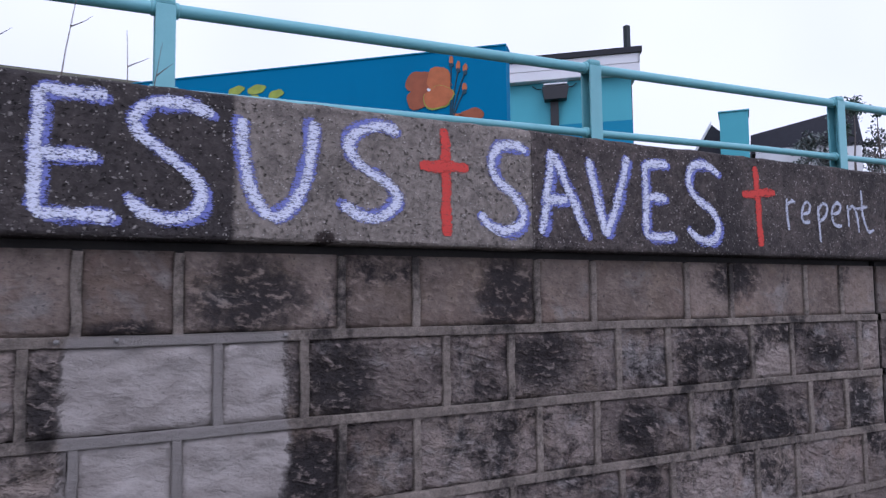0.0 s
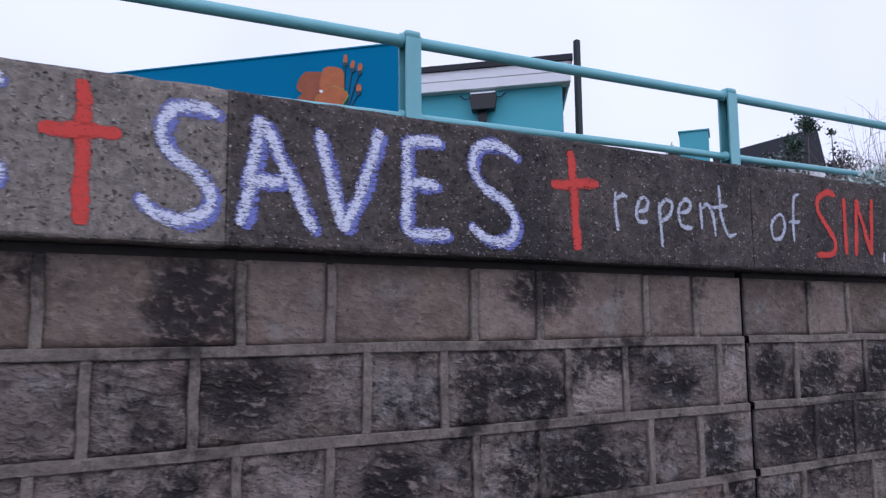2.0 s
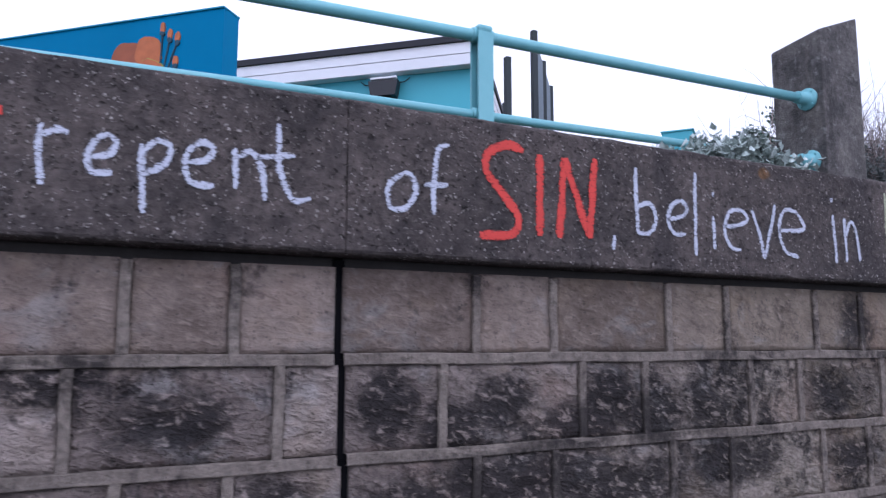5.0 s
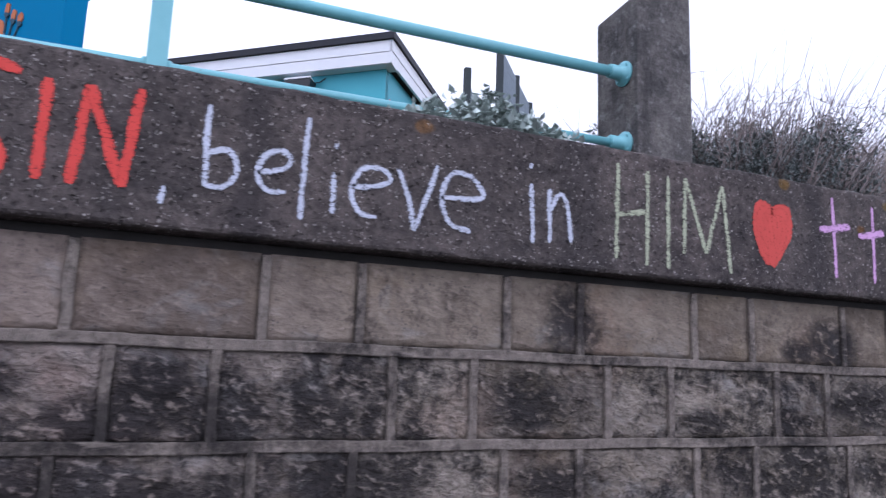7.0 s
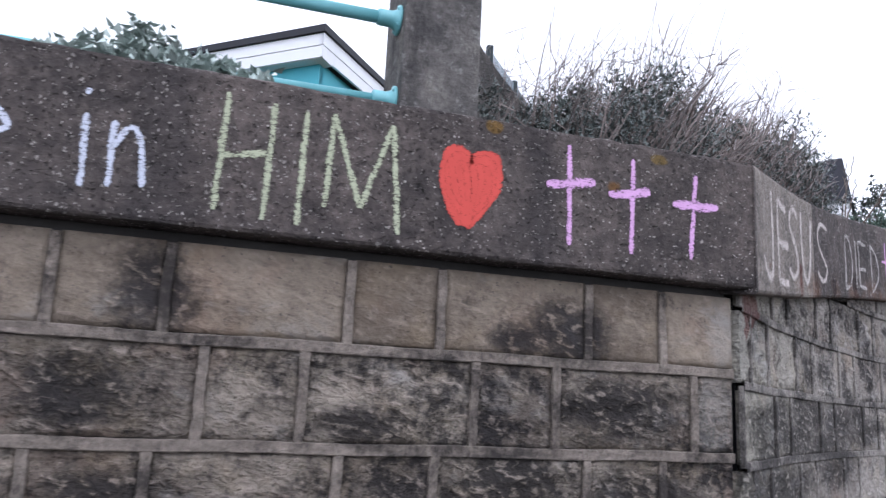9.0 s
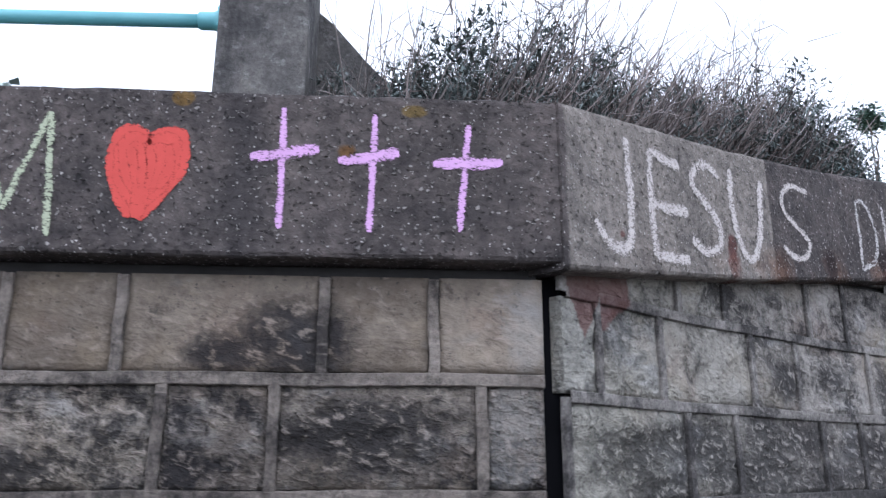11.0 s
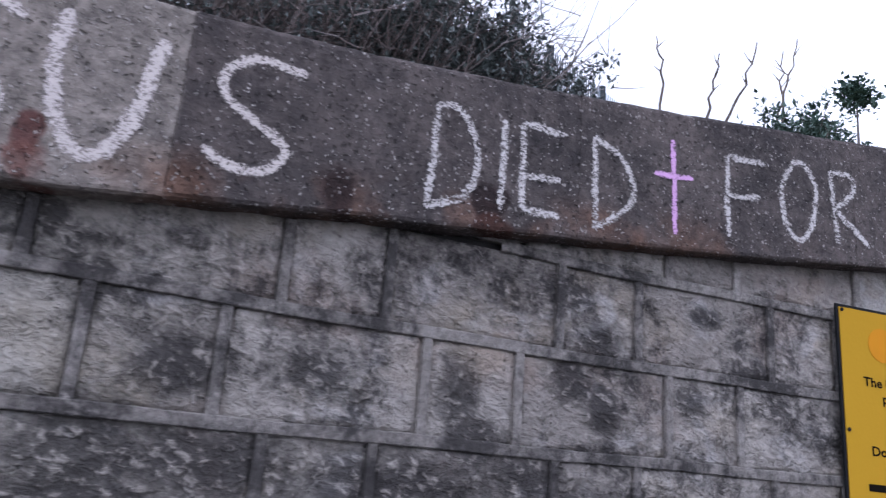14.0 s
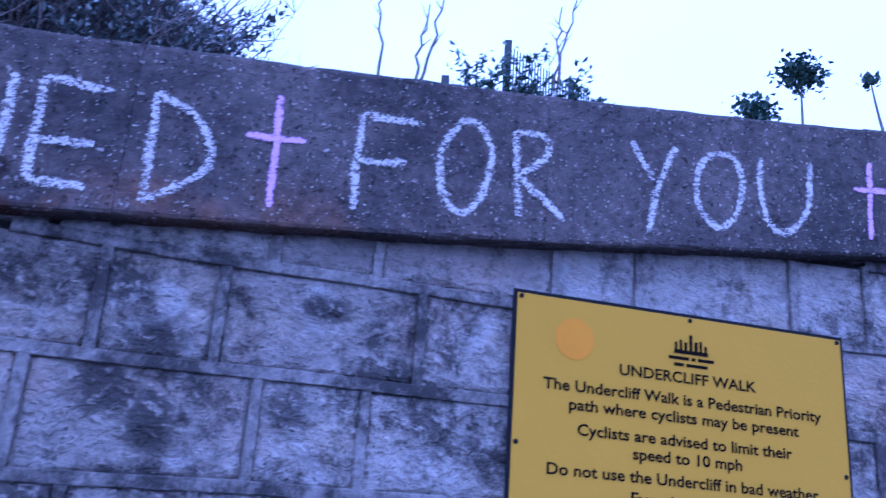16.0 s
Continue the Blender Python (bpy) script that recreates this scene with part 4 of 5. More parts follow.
for z in (rail_z(6.4), low_z(6.4)):
    bm = bmesh.new()
    tube(bm, [(6.327, RAIL_Y, z), (6.332, RAIL_Y, z), (6.382, RAIL_Y, z), (6.407, RAIL_Y, z), (6.409, RAIL_Y, z), (6.419, RAIL_Y, z)], [0.03, 0.034, 0.034, 0.045, 0.062, 0.062], 18)
    fl = part("wall_flange", bm, M_RAIL, railing, smooth=True)
    for k in range(4):
        a = math.pi / 4 + k * math.pi / 2
        bm = bmesh.new()
        p = Vector((6.401, RAIL_Y + 0.049 * math.cos(a), z + 0.049 * math.sin(a)))
        tube(bm, [p, p + Vector((0.010, 0, 0))], [0.007, 0.008], 6)
        part("bolt", bm, M_RAIL, fl)

# ---- concrete pillar at the railing's end ----
pillar = thing("pillar", (6.6, 2.92, 2.1), "tall stained concrete pillar with a flared wing at its foot", "pillar")
bm = bmesh.new()
box(bm, (6.420, 2.765, 2.0), (6.745, 3.085, 3.236), None, 0.012)
for v in bm.verts:
    if v.co.z > 3.0:
        v.co.z += 0.030 * (3.085 - v.co.y) / 0.32 + 0.125 * (v.co.x - 6.42) / 0.325
part("shaft", bm, M_PILLAR, pillar)
bm = bmesh.new()
prism(bm, [(6.742, 3.07, 2.0), (7.13, 3.07, 2.0), (7.11, 3.07, 2.69), (7.045, 3.07, 2.755), (7.0, 3.07, 2.80), (6.941, 3.07, 2.862), (6.885, 3.07, 2.93), (6.80, 3.07, 3.03), (6.742, 3.07, 3.08)], (0, 0.2, 0))
part("wing", bm, M_PILLAR, pillar)

# ---- blue mural building ----
B_P, B_D = Vector((3.71, 5.75, -0.06)), Vector((-0.736, 0.677, 0)).normalized()
B_N = Vector((-0.677, -0.736, 0)).normalized()     # out of the painted face


def mural(s, z, d=0.0):
    return B_P + B_D * s + B_N * d + Vector((0, 0, z))


building = thing("mural_building", (3.62, 5.68, 2.9), "bright blue painted flat-roofed building with a flower mural", "building")
bm = bmesh.new()
prism(bm, [mural(0, 2.6), mural(7.5, 2.6), mural(7.5, 4.15), mural(0, 4.15)], -B_N * 0.2)
part("wall", bm, M_BLUE, building)
bm = bmesh.new()
prism(bm, [mural(2.2, 2.6, -0.2), mural(7.5, 2.6, -0.2), mural(7.5, 3.9, -0.2), mural(2.2, 3.9, -0.2)], -B_N * 1.6)
part("rear_block", bm, M_BLUE2, building)
bm = bmesh.new()
prism(bm, [mural(-0.004, 4.151, 0.012), mural(7.5, 4.151, 0.012), mural(7.5, 4.151, -0.212), mural(-0.004, 4.151, -0.212)], (0, 0, 0.012))
part("roof_trim", bm, M_BLUE2, building)


def blob(name, s, z, rs, rz, mat, seed, tilt=0.0, lift=0.006):
    """A flat painted petal or leaf on the mural."""
    rnd = random.Random(seed)
    bm = bmesh.new()
    ring = []
    for k in range(20):
        a = k * math.tau / 20
        r = 1 + 0.12 * math.sin(2 * a + seed) + 0.06 * math.sin(5 * a + seed * 2) + rnd.uniform(-0.02, 0.02)
        x, y = rs * r * math.cos(a), rz * r * math.sin(a)
        ring.append(mural(s - (x * math.cos(tilt) - y * math.sin(tilt)), z + x * math.sin(tilt) + y * math.cos(tilt), 0.001))
    prism(bm, ring, B_N * lift)
    return part(name, bm, mat, building)


for i, (ds, dz, rs, rz, tl) in enumerate(((0.10, 0.085, 0.135, 0.125, 0.5), (-0.105, 0.085, 0.145, 0.125, -0.4), (0.115, -0.075, 0.125, 0.11, -0.4))):
    blob("petal", 0.775 + ds, 3.775 + dz, rs, rz, M_ORANGE if i == 1 else M_ORANGE2, 3 + i, tl, 0.006 + 0.002 * i)
blob("petal_edge", 0.680, 3.688, 0.158, 0.118, M_YELLOWGREEN, 6, -0.1, 0.013)
blob("petal", 0.680, 3.694, 0.150, 0.108, M_ORANGE, 6, -0.1, 0.016)
blob("flower_eye", 0.775, 3.772, 0.016, 0.016, M_WHITE, 9, 0, 0.02)
for i, (s, z, r) in enumerate(((0.36, 3.47, 0.12), (0.50, 3.44, 0.08), (0.95, 3.46, 0.08))):
    blob("petal", s, z, r, 0.09, M_ORANGE if i else M_ORANGE2, 20 + i, 0.2)
for i, (s, z) in enumerate(((0.545, 4.02), (0.475, 3.96), (0.405, 3.93), (0.415, 3.74))):
    bm = bmesh.new()
    path = [mural(0.56 + (s - 0.56) * t ** 1.5, 3.35 + (z - 3.35) * t, 0.006) for t in (0, 0.25, 0.5, 0.75, 1)]
    tube(bm, path, [0.008] * 5, 5)
    part("stem", bm, M_STEM, building)
    blob("bud", s, z + 0.03, 0.022, 0.045, M_ORANGE, 30 + i, 0, 0.012)
    blob("bud_base", s, z - 0.015, 0.022, 0.02, M_STEM, 40 + i, 0, 0.014)
for i, (s, z, r) in enumerate(((2.68, 3.95, 0.11), (2.92, 3.96, 0.09), (2.45, 3.88, 0.08), (2.76, 3.84, 0.11))):
    blob("leaf", s, z, r, 0.05, M_YELLOWGREEN, 50 + i, 0.1 * i)

# ---- teal building with white fascia ----
T_P = Vector((6.625, 7.02, -0.187))
T_D, T_E = Vector((-0.743, 0.669, 0)).normalized(), Vector((0.576, 0.817, 0)).normalized()


def teal(s, e, z):
    return T_P + T_D * s + T_E * e + Vector((0, 0, z))


RAKE = 0.064
house = thing("teal_building", (6.3, 7.5, 3.0), "teal painted building with white boarded fascia and dark roof edge", "building")
IN = 0.14                         # how far the walls stand back under the roof
bm = bmesh.new()
prism(bm, [teal(0.10, IN, 2.8), teal(6, IN, 2.8), teal(6, IN, 4.82), teal(0.10, IN, 4.82)], T_E * 0.1)
part("wall", bm, M_TEAL, house)
bm = bmesh.new()
prism(bm, [teal(0.10, IN, 2.8), teal(0.10, 3.2, 2.8), teal(0.10, 3.2, 4.82 + RAKE * 3.0), teal(0.10, IN + 0.02, 4.82)], T_D * 0.1)
part("end_wall", bm, M_TEAL, house)
bm = bmesh.new()
prism(bm, [teal(0.095, IN - 0.004, 2.8), teal(6, IN - 0.004, 2.8), teal(6, IN - 0.004, 4.20), teal(0.095, IN - 0.004, 4.20)], T_E * 0.003)
part("painted_band", bm, M_BLUE2, house, "darker blue painted band")
for k in range(2):
    z1 = 5.06 - 0.13 * k
    bm = bmesh.new()
    prism(bm, [teal(0.0, 0.006 * k, z1 - 0.125), teal(6, 0.006 * k, z1 - 0.125), teal(6, 0.006 * k, z1), teal(0.0, 0.006 * k, z1)], T_E * 0.03)
    part("fascia_board", bm, M_WHITE, house)
    bm = bmesh.new()
    prism(bm, [teal(-0.004 + 0.006 * k, 0.0, z1 - 0.125), teal(-0.004 + 0.006 * k, 3.3, z1 - 0.125 + RAKE * 3.3), teal(-0.004 + 0.006 * k, 3.3, z1 + RAKE * 3.3), teal(-0.004 + 0.006 * k, 0.0, z1)], T_D * 0.03)
    part("barge_board", bm, M_WHITE, house)
bm = bmesh.new()
prism(bm, [teal(0.0, 0.03, 4.80), teal(6, 0.03, 4.80), teal(6, IN + 0.1, 4.80), teal(0.0, IN + 0.1, 4.80)], (0, 0, 0.015))
part("soffit", bm, M_WHITE, house)
bm = bmesh.new()
prism(bm, [teal(-0.03, -0.03, 5.065), teal(-0.03, -0.03, 5.14), teal(-0.03, 3.4, 5.14 + RAKE * 3.4), teal(-0.03, 3.4, 5.065 + RAKE * 3.4)], T_D * 6.2)
part("roof", bm, M_ROOF, house)
for i, (e, z, r) in enumerate(((0.30, 4.42, 0.05), (0.38, 4.36, 0.06), (0.46, 4.30, 0.05), (0.36, 4.22, 0.09))):
    bm = bmesh.new()
    ring = [teal(0.093, e + r * math.cos(k * math.tau / 14), z + 2.0 * r * math.sin(k * math.tau / 14)) for k in range(14)]
    prism(bm, ring, -T_D * (0.004 + 0.001 * i))
    part("painted_flower", bm, M_PINK, house)

lamp = thing("flood_lamp", (5.9, 7.85, 4.2), "black floodlight on a dark bracket fixed to a teal wall", "lamp")
bm = bmesh.new()
ls = 1.12
prism(bm, [teal(ls - 0.19, IN - 0.02, 4.70), teal(ls - 0.16, IN - 0.02, 4.52), teal(ls + 0.14, IN - 0.02, 4.52), teal(ls + 0.17, IN - 0.02, 4.70)], -T_E * 0.16)
part("housing", bm, M_BLACK, lamp)
bm = bmesh.new()
prism(bm, [teal(ls - 0.17, IN - 0.03, 4.705), teal(ls + 0.15, IN - 0.03, 4.705), teal(ls + 0.15, IN - 0.16, 4.725), teal(ls - 0.17, IN - 0.16, 4.725)], (0, 0, 0.02))
part("top_plate", bm, M_WHITE, lamp)
bm = bmesh.new()
prism(bm, [teal(ls - 0.05, IN - 0.005, 4.53), teal(ls - 0.05, IN - 0.005, 4.02), teal(ls + 0.06, IN - 0.005, 4.02), teal(ls + 0.06, IN - 0.005, 4.53)], -T_E * 0.06)
part("bracket", bm, M_BLACK, lamp)
for sgn in (-1, 1):
    bm = bmesh.new()
    tube(bm, [teal(ls + sgn * 0.15, IN - 0.05, 4.70), teal(ls + sgn * 0.24, IN - 0.03, 4.71), teal(ls + sgn * 0.30, IN - 0.01, 4.76)], [0.007] * 3, 5)
    part("cable", bm, M_BLACK, lamp)

# ---- far roofs ----
far = Vector((14.95, 12.54, -0.58))
side, away = Vector((0.64, -0.77, 0)), Vector((0.77, 0.64, 0))
block_house = thing("flat_block", (14.95, 12.5, 4.3), "small teal painted block far behind the railing", "building")
bm = bmesh.new()
prism(bm, [far - side * 0.34 + Vector((0, 0, 4.9)), far + side * 0.34 + Vector((0, 0, 4.9)), far + side * 0.34 + Vector((0, 0, 6.95)), far - side * 0.34 + Vector((0, 0, 6.95))], away * 0.8)
part("wall", bm, M_TEAL, block_house)
bm = bmesh.new()
prism(bm, [far - side * 0.37 - away * 0.03 + Vector((0, 0, 6.955)), far + side * 0.37 - away * 0.03 + Vector((0, 0, 6.955)), far + side * 0.37 + away * 0.83 + Vector((0, 0, 6.955)), far - side * 0.37 + away * 0.83 + Vector((0, 0, 6.955))], (0, 0, 0.03))
part("roof", bm, M_TEAL, block_house)
cottage = thing("slate_roofed_house", (16.5, 12.4, 4.4), "dark slate-roofed house beyond the bank", "house")
q0 = far + away * 1.5
bm = bmesh.new()
prism(bm, [q0 + side * 0.5 + Vector((0, 0, 5.0)), q0 + side * 3.0 + Vector((0, 0, 5.0)), q0 + side * 3.0 + Vector((0, 0, 6.2)), q0 + side * 0.5 + Vector((0, 0, 6.2))], away * 3)
part("wall", bm, M_WHITE, cottage)
bm = bmesh.new()
prism(bm, [q0 + side * 0.4 + Vector((0, 0, 6.1)), q0 + side * 3.05 + Vector((0, 0, 6.1)), q0 + side * 2.9 + Vector((0, 0, 7.08)), q0 + side * 2.7 + Vector((0, 0, 7.08)), q0 + side * 0.4 + Vector((0, 0, 6.62))], away * 3)
part("roof", bm, M_TILE, cottage)
gable = thing("gabled_house", (15.2, 14.0, 4.4), "small house with a white bargeboard gable", "house")
g0 = far - side * 0.75 + away * 1.0
bm = bmesh.new()
prism(bm, [g0 - side * 0.28 + Vector((0, 0, 5.0)), g0 + side * 0.5 + Vector((0, 0, 5.0)), g0 + side * 0.5 + Vector((0, 0, 6.6)), g0 + side * 0.18 + Vector((0, 0, 6.9)), g0 - side * 0.28 + Vector((0, 0, 6.1))], away * 1.5)
part("wall", bm, M_TILE, gable)
bm = bmesh.new()
prism(bm, [g0 - side * 0.40 - away * 0.05 + Vector((0, 0, 6.0)), g0 + side * 0.18 - away * 0.05 + Vector((0, 0, 7.0)), g0 + side * 0.18 - away * 0.05 + Vector((0, 0, 6.88)), g0 - side * 0.34 - away * 0.05 + Vector((0, 0, 5.98))], away * 0.05)
part("barge_board", bm, M_WHITE, gable)


# ---- steel mesh fence on the hill ----
def fence_run(p, d, tops, label, gap=2.4):
    """Dark posts and pale wire panels between them, from p along d."""
    d = Vector(d).normalized()
    f = thing("mesh_fence", (p[0], p[1], bank(p[0], p[1])), label, "fence")
    for i, z in enumerate(tops):
        b = Vector((p[0], p[1], 0)) + d * gap * i
        g = bank(b.x, b.y)
        bm = bmesh.new()
        box(bm, (b.x - 0.05, b.y - 0.05, g), (b.x + 0.05, b.y + 0.05, z), None, 0.006)
        part("post", bm, M_FENCE, f)
        if i + 1 < len(tops):
            bm = bmesh.new()
            c = b + d * gap
            z2 = tops[i + 1] - 0.05
            for k in range(1, 22):
                q = b.lerp(c, k / 22)
                zt = z - 0.05 + (z2 - z + 0.05) * k / 22
                tube(bm, [(q.x, q.y, g + 0.1), (q.x, q.y, zt)], [0.012] * 2, 3, False)
            for k in range(14):
                zz = g + 0.15 + k * 0.2
                if zz < z2:
                    tube(bm, [(b.x, b.y, zz), (c.x, c.y, zz)], [0.005] * 2, 3, False)
            tagged(part("wire_panel", bm, M_MESH, f), kind="stuff")


fence_run((9.87, 10.79, 0), (0.644, 0.765, 0), (7.12, 7.12, 7.12), "dark green posts with tall welded mesh panels", 1.48)
fence_run((9.07, 10.4, 0), (0.50, 0.86, 0), (6.34, 6.34), "dark green posts with low welded mesh panels")


# ---- shrubs ----
def behind(p):
    """Whether a place is behind the front of the coping."""
    if p.x < CORNER:
        return p.y > FACE + 0.10
    return math.hypot(p.x - ARC_X, p.y - ARC_Y) > ARC_R + 0.10


def grow(bm, p, d, length, r, rnd, wander, segs=6, lean=Vector((0, 0, 0)), sides=3):
    """One twig; returns its points."""
    pts, v = [Vector(p)], Vector(d).normalized()
    for i in range(segs):
        if not behind(pts[-1] + v * length / segs):
            v = Vector((v.x, abs(v.y) + 0.2, v.z)).normalized()
        v = (v + Vector((rnd.gauss(0, wander), rnd.gauss(0, wander), rnd.gauss(0, wander))) + lean).normalized()
        pts.append(pts[-1] + v * length / segs)
    tube(bm, pts, [r * (1 - 0.8 * i / segs) for i in range(segs + 1)], sides, False)
    return pts


def leaf(verts, faces, p, n, size, rnd, wide=0.45):
    if not behind(p):
        return
    a = Vector((rnd.gauss(0, 1), rnd.gauss(0, 1), rnd.gauss(0, 1) + 0.3)).normalized()
    b = a.cross(n if abs(a.dot(n)) < 0.95 else Vector((1, 0, 0))).normalized()
    c = a.cross(b) * size * 0.15
    k = len(verts)
    verts.extend((p, p + a * size * 0.5 + b * size * wide * 0.5 + c, p + a * size, p + a * size * 0.5 - b * size * wide * 0.5 + c))
    faces.append((k, k + 1, k + 2, k + 3))


def leaves_part(name, verts, faces, mat, parent):
    base = place(parent)
    me = bpy.data.meshes.new(name)
    me.from_pydata([v - base for v in verts], [], faces)
    me.materials.append(mat)
    ob = new(name, me)
    ob.parent = parent
    return ob


def shrub(name, at, radius, height, seed, label, twigs=120, leaves=10, size=0.022, mat=None, stem_mat=None, lean=(0.03, 0, 0), bare=0.35, start=0.25, wide=0.45, spread=0.55, thick=0.004, category="shrub", heads=0):
    """Many wandering stems; the leafy ones carry leaves along them, and a few end in dense leafy heads."""
    rnd = random.Random(seed)
    at = Vector(at)
    root = thing(name, at, label, category, "shrubs behind the coping" if category == "shrub" else "")
    bm, lv, lf = bmesh.new(), [], []
    for i in range(twigs):
        a, rr = rnd.uniform(0, math.tau), radius * math.sqrt(rnd.random())
        p = at + Vector((rr * math.cos(a), rr * math.sin(a) * 0.8, 0))
        d = Vector((rnd.gauss(0, spread) + rr * math.cos(a) / radius * 0.4, rnd.gauss(0, spread) + rr * math.sin(a) / radius * 0.3, 1))
        hh = height * rnd.uniform(0.45, 1.0) * (1.0 - 0.35 * (rr / radius) ** 2)
        head = i < heads
        naked = not head and rnd.random() < bare
        if head:
            hh = height * rnd.uniform(0.62, 0.80)
        elif naked and bare > 0.3 and rnd.random() < 0.16:
            hh *= 1.35
        elif not naked:
            hh *= 0.82
        pts = grow(bm, p, d, hh, thick * rnd.uniform(0.5, 1.4), rnd, 0.09 if bare > 0.8 else 0.14, 7, Vector(lean))
        for b in range(rnd.randint(2, 4)):
            j = rnd.randint(2, 6)
            dd = Vector((rnd.gauss(0, 0.7), rnd.gauss(0, 0.7), rnd.uniform(0.2, 1.1)))
            sub = grow(bm, pts[j], dd, hh * rnd.uniform(0.12, 0.32), thick * 0.5, rnd, 0.2, 4, Vector(lean))
            if not naked:
                for q in sub[1:]:
                    for _ in range(leaves // 3):
                        leaf(lv, lf, q + Vector((rnd.gauss(0, 0.012), rnd.gauss(0, 0.012), rnd.gauss(0, 0.012))), Vector((0, 0, 1)), size * rnd.uniform(0.6, 1.3), rnd, wide)
        if head:
            for q in pts[3:]:
                for _ in range(leaves * 3):
                    leaf(lv, lf, q + Vector((rnd.gauss(0, 0.034), rnd.gauss(0, 0.034), rnd.gauss(0, 0.030))), Vector((0, 0, 1)), size * rnd.uniform(0.7, 1.3), rnd, wide)
        elif not naked:
            for q in pts[int(7 * start) + 1:]:
                for _ in range(leaves // 2):
                    leaf(lv, lf, q + Vector((rnd.gauss(0, 0.018), rnd.gauss(0, 0.018), rnd.gauss(0, 0.018))), Vector((0, 0, 1)), size * rnd.uniform(0.6, 1.3), rnd, wide)
    tagged(part("twig_mass", bm, stem_mat or M_TWIG, root), kind="stuff")
    if lv:
        leaves_part("foliage", lv, lf, mat or M_LEAF, root)
    return root


DENSE = "dense thicket of bare grey-brown stems with a few leafy heads"
LEAFY = "dark green small-leaved shrub with upright leafy heads"
for i, (u, d, r, h, tw) in enumerate(((U0 - 0.27, 0.80, 0.14, 0.86, 80), (U0 - 0.12, 0.80, 0.32, 0.80, 160), (U0 + 0.30, 0.72, 0.34, 0.88, 170), (U0 + 0.72, 0.70, 0.34, 1.0, 180), (U0 + 1.12, 0.68, 0.34, 1.02, 190),
                                      (U0 + 1.46, 0.66, 0.30, 0.98, 180), (U0 + 1.78, 0.62, 0.27, 0.97, 250), (U0 + 2.06, 0.60, 0.20, 0.80, 240), (U0 - 0.46, 0.74, 0.14, 0.60, 90), (U0 + 0.6, 1.25, 0.45, 1.1, 150), (U0 + 1.2, 1.2, 0.45, 1.25, 170))):
    p = curved(u, top_of(u) - 0.18, d)
    if u < U0:
        p = Vector((CORNER + (u - U0), FACE + d, 2.03))
    low = i in (0, 8)
    leafy = i in (1, 7)
    shrub("shrub", p, r, h * (1.0 if low else 1.10), 60 + i, LEAFY if leafy or low else DENSE, int(tw * (1.5 if low or i == 1 else 2.2 if i < 3 else 3.0)), 30, 0.025, lean=(0.02, 0, 0) if low else (0.04, 0, 0.01) if 5 <= i <= 7 else (0.08, 0.0, 0.02),
          bare=0.1 if low else 0.5 if leafy else 0.66 if i == 6 else 0.90, thick=0.0048, spread=0.18 if low else 0.26 if i < 3 or i in (6, 7) else 0.32, heads=3 if low else 12 if i < 3 else 0 if i > 5 else 3)
SEA = "grey-green leafy shrub growing behind the coping"
for i, (x, y, r, h) in enumerate(((5.27, 2.68, 0.06, 0.45), (5.42, 2.68, 0.09, 0.56), (5.58, 2.68, 0.11, 0.64), (5.72, 2.68, 0.08, 0.55))):
    shrub("leafy_plant", (x, y, 2.06), r, h, 90 + i, SEA, 90, 60, 0.040, M_GREYLEAF, M_GREYLEAF, (0, 0, 0), 0.0, 0.3, 0.7, 0.26)
# bare stems and small leafy tufts over the curved coping
STALKS = (((9.69, 3.95, 2.25), (9.687, 3.94, 2.80), (9.682, 3.90, 2.97), (9.669, 3.94, 3.10)), ((9.80, 3.87, 2.25), (9.833, 3.83, 2.71), (9.85, 3.81, 2.84), (9.866, 3.79, 2.95)),
          ((9.79, 3.84, 2.25), (9.863, 3.75, 2.64), (9.91, 3.67, 2.76), (9.939, 3.62, 2.90)), ((10.22, 4.32, 2.35), (10.30, 4.29, 2.98), (10.34, 4.27, 3.15), (10.372, 4.25, 3.32)),
          ((10.27, 4.30, 2.35), (10.31, 4.28, 2.98), (10.30, 4.27, 3.12), (10.312, 4.26, 3.26)), ((11.0, 4.5, 2.35), (11.0, 4.5, 2.60), (11.01, 4.5, 2.72), (11.015, 4.5, 2.84)), ((11.12, 4.5, 2.35), (11.16, 4.5, 2.58), (11.26, 4.5, 2.64), (11.36, 4.5, 2.70)))
for i, knots in enumerate(STALKS):
    rnd = random.Random(300 + i)
    st = thing("dry_stem", knots[0], "bare dry plant stem standing behind the coping", "plant", "dry stems")
    bm = bmesh.new()
    k = [Vector(p) for p in knots]
    pts = [k[j].lerp(k[j + 1], f / 4) + Vector((rnd.gauss(0, 0.005), rnd.gauss(0, 0.005), 0)) for j in range(3) for f in range(4)] + [k[3]]
    tube(bm, pts, [0.0075 - 0.0050 * j / 12 for j in range(13)], 5, False)
    for j in (7, 8, 10):
        grow(bm, pts[j], (rnd.choice((-1, 1)) * rnd.uniform(0.5, 0.9), 0, 1), rnd.uniform(0.04, 0.09), 0.0035, rnd, 0.1, 3)
    part("stem", bm, M_DEAD, st)
for i, (x, y, z, r, h) in enumerate(((10.10, 3.93, 2.38, 0.07, 0.60), (10.22, 3.94, 2.38, 0.08, 0.58), (10.34, 3.98, 2.38, 0.06, 0.46), (9.30, 3.62, 2.3, 0.10, 0.42))):
    shrub("leafy_plant", (x, y, z), r, h, 120 + i, "small green leafy shrub above the curved coping", 36, 30, 0.026, M_IVY, M_DEAD, (0, 0, 0), 0.15, 0.4, 0.5, 0.2)
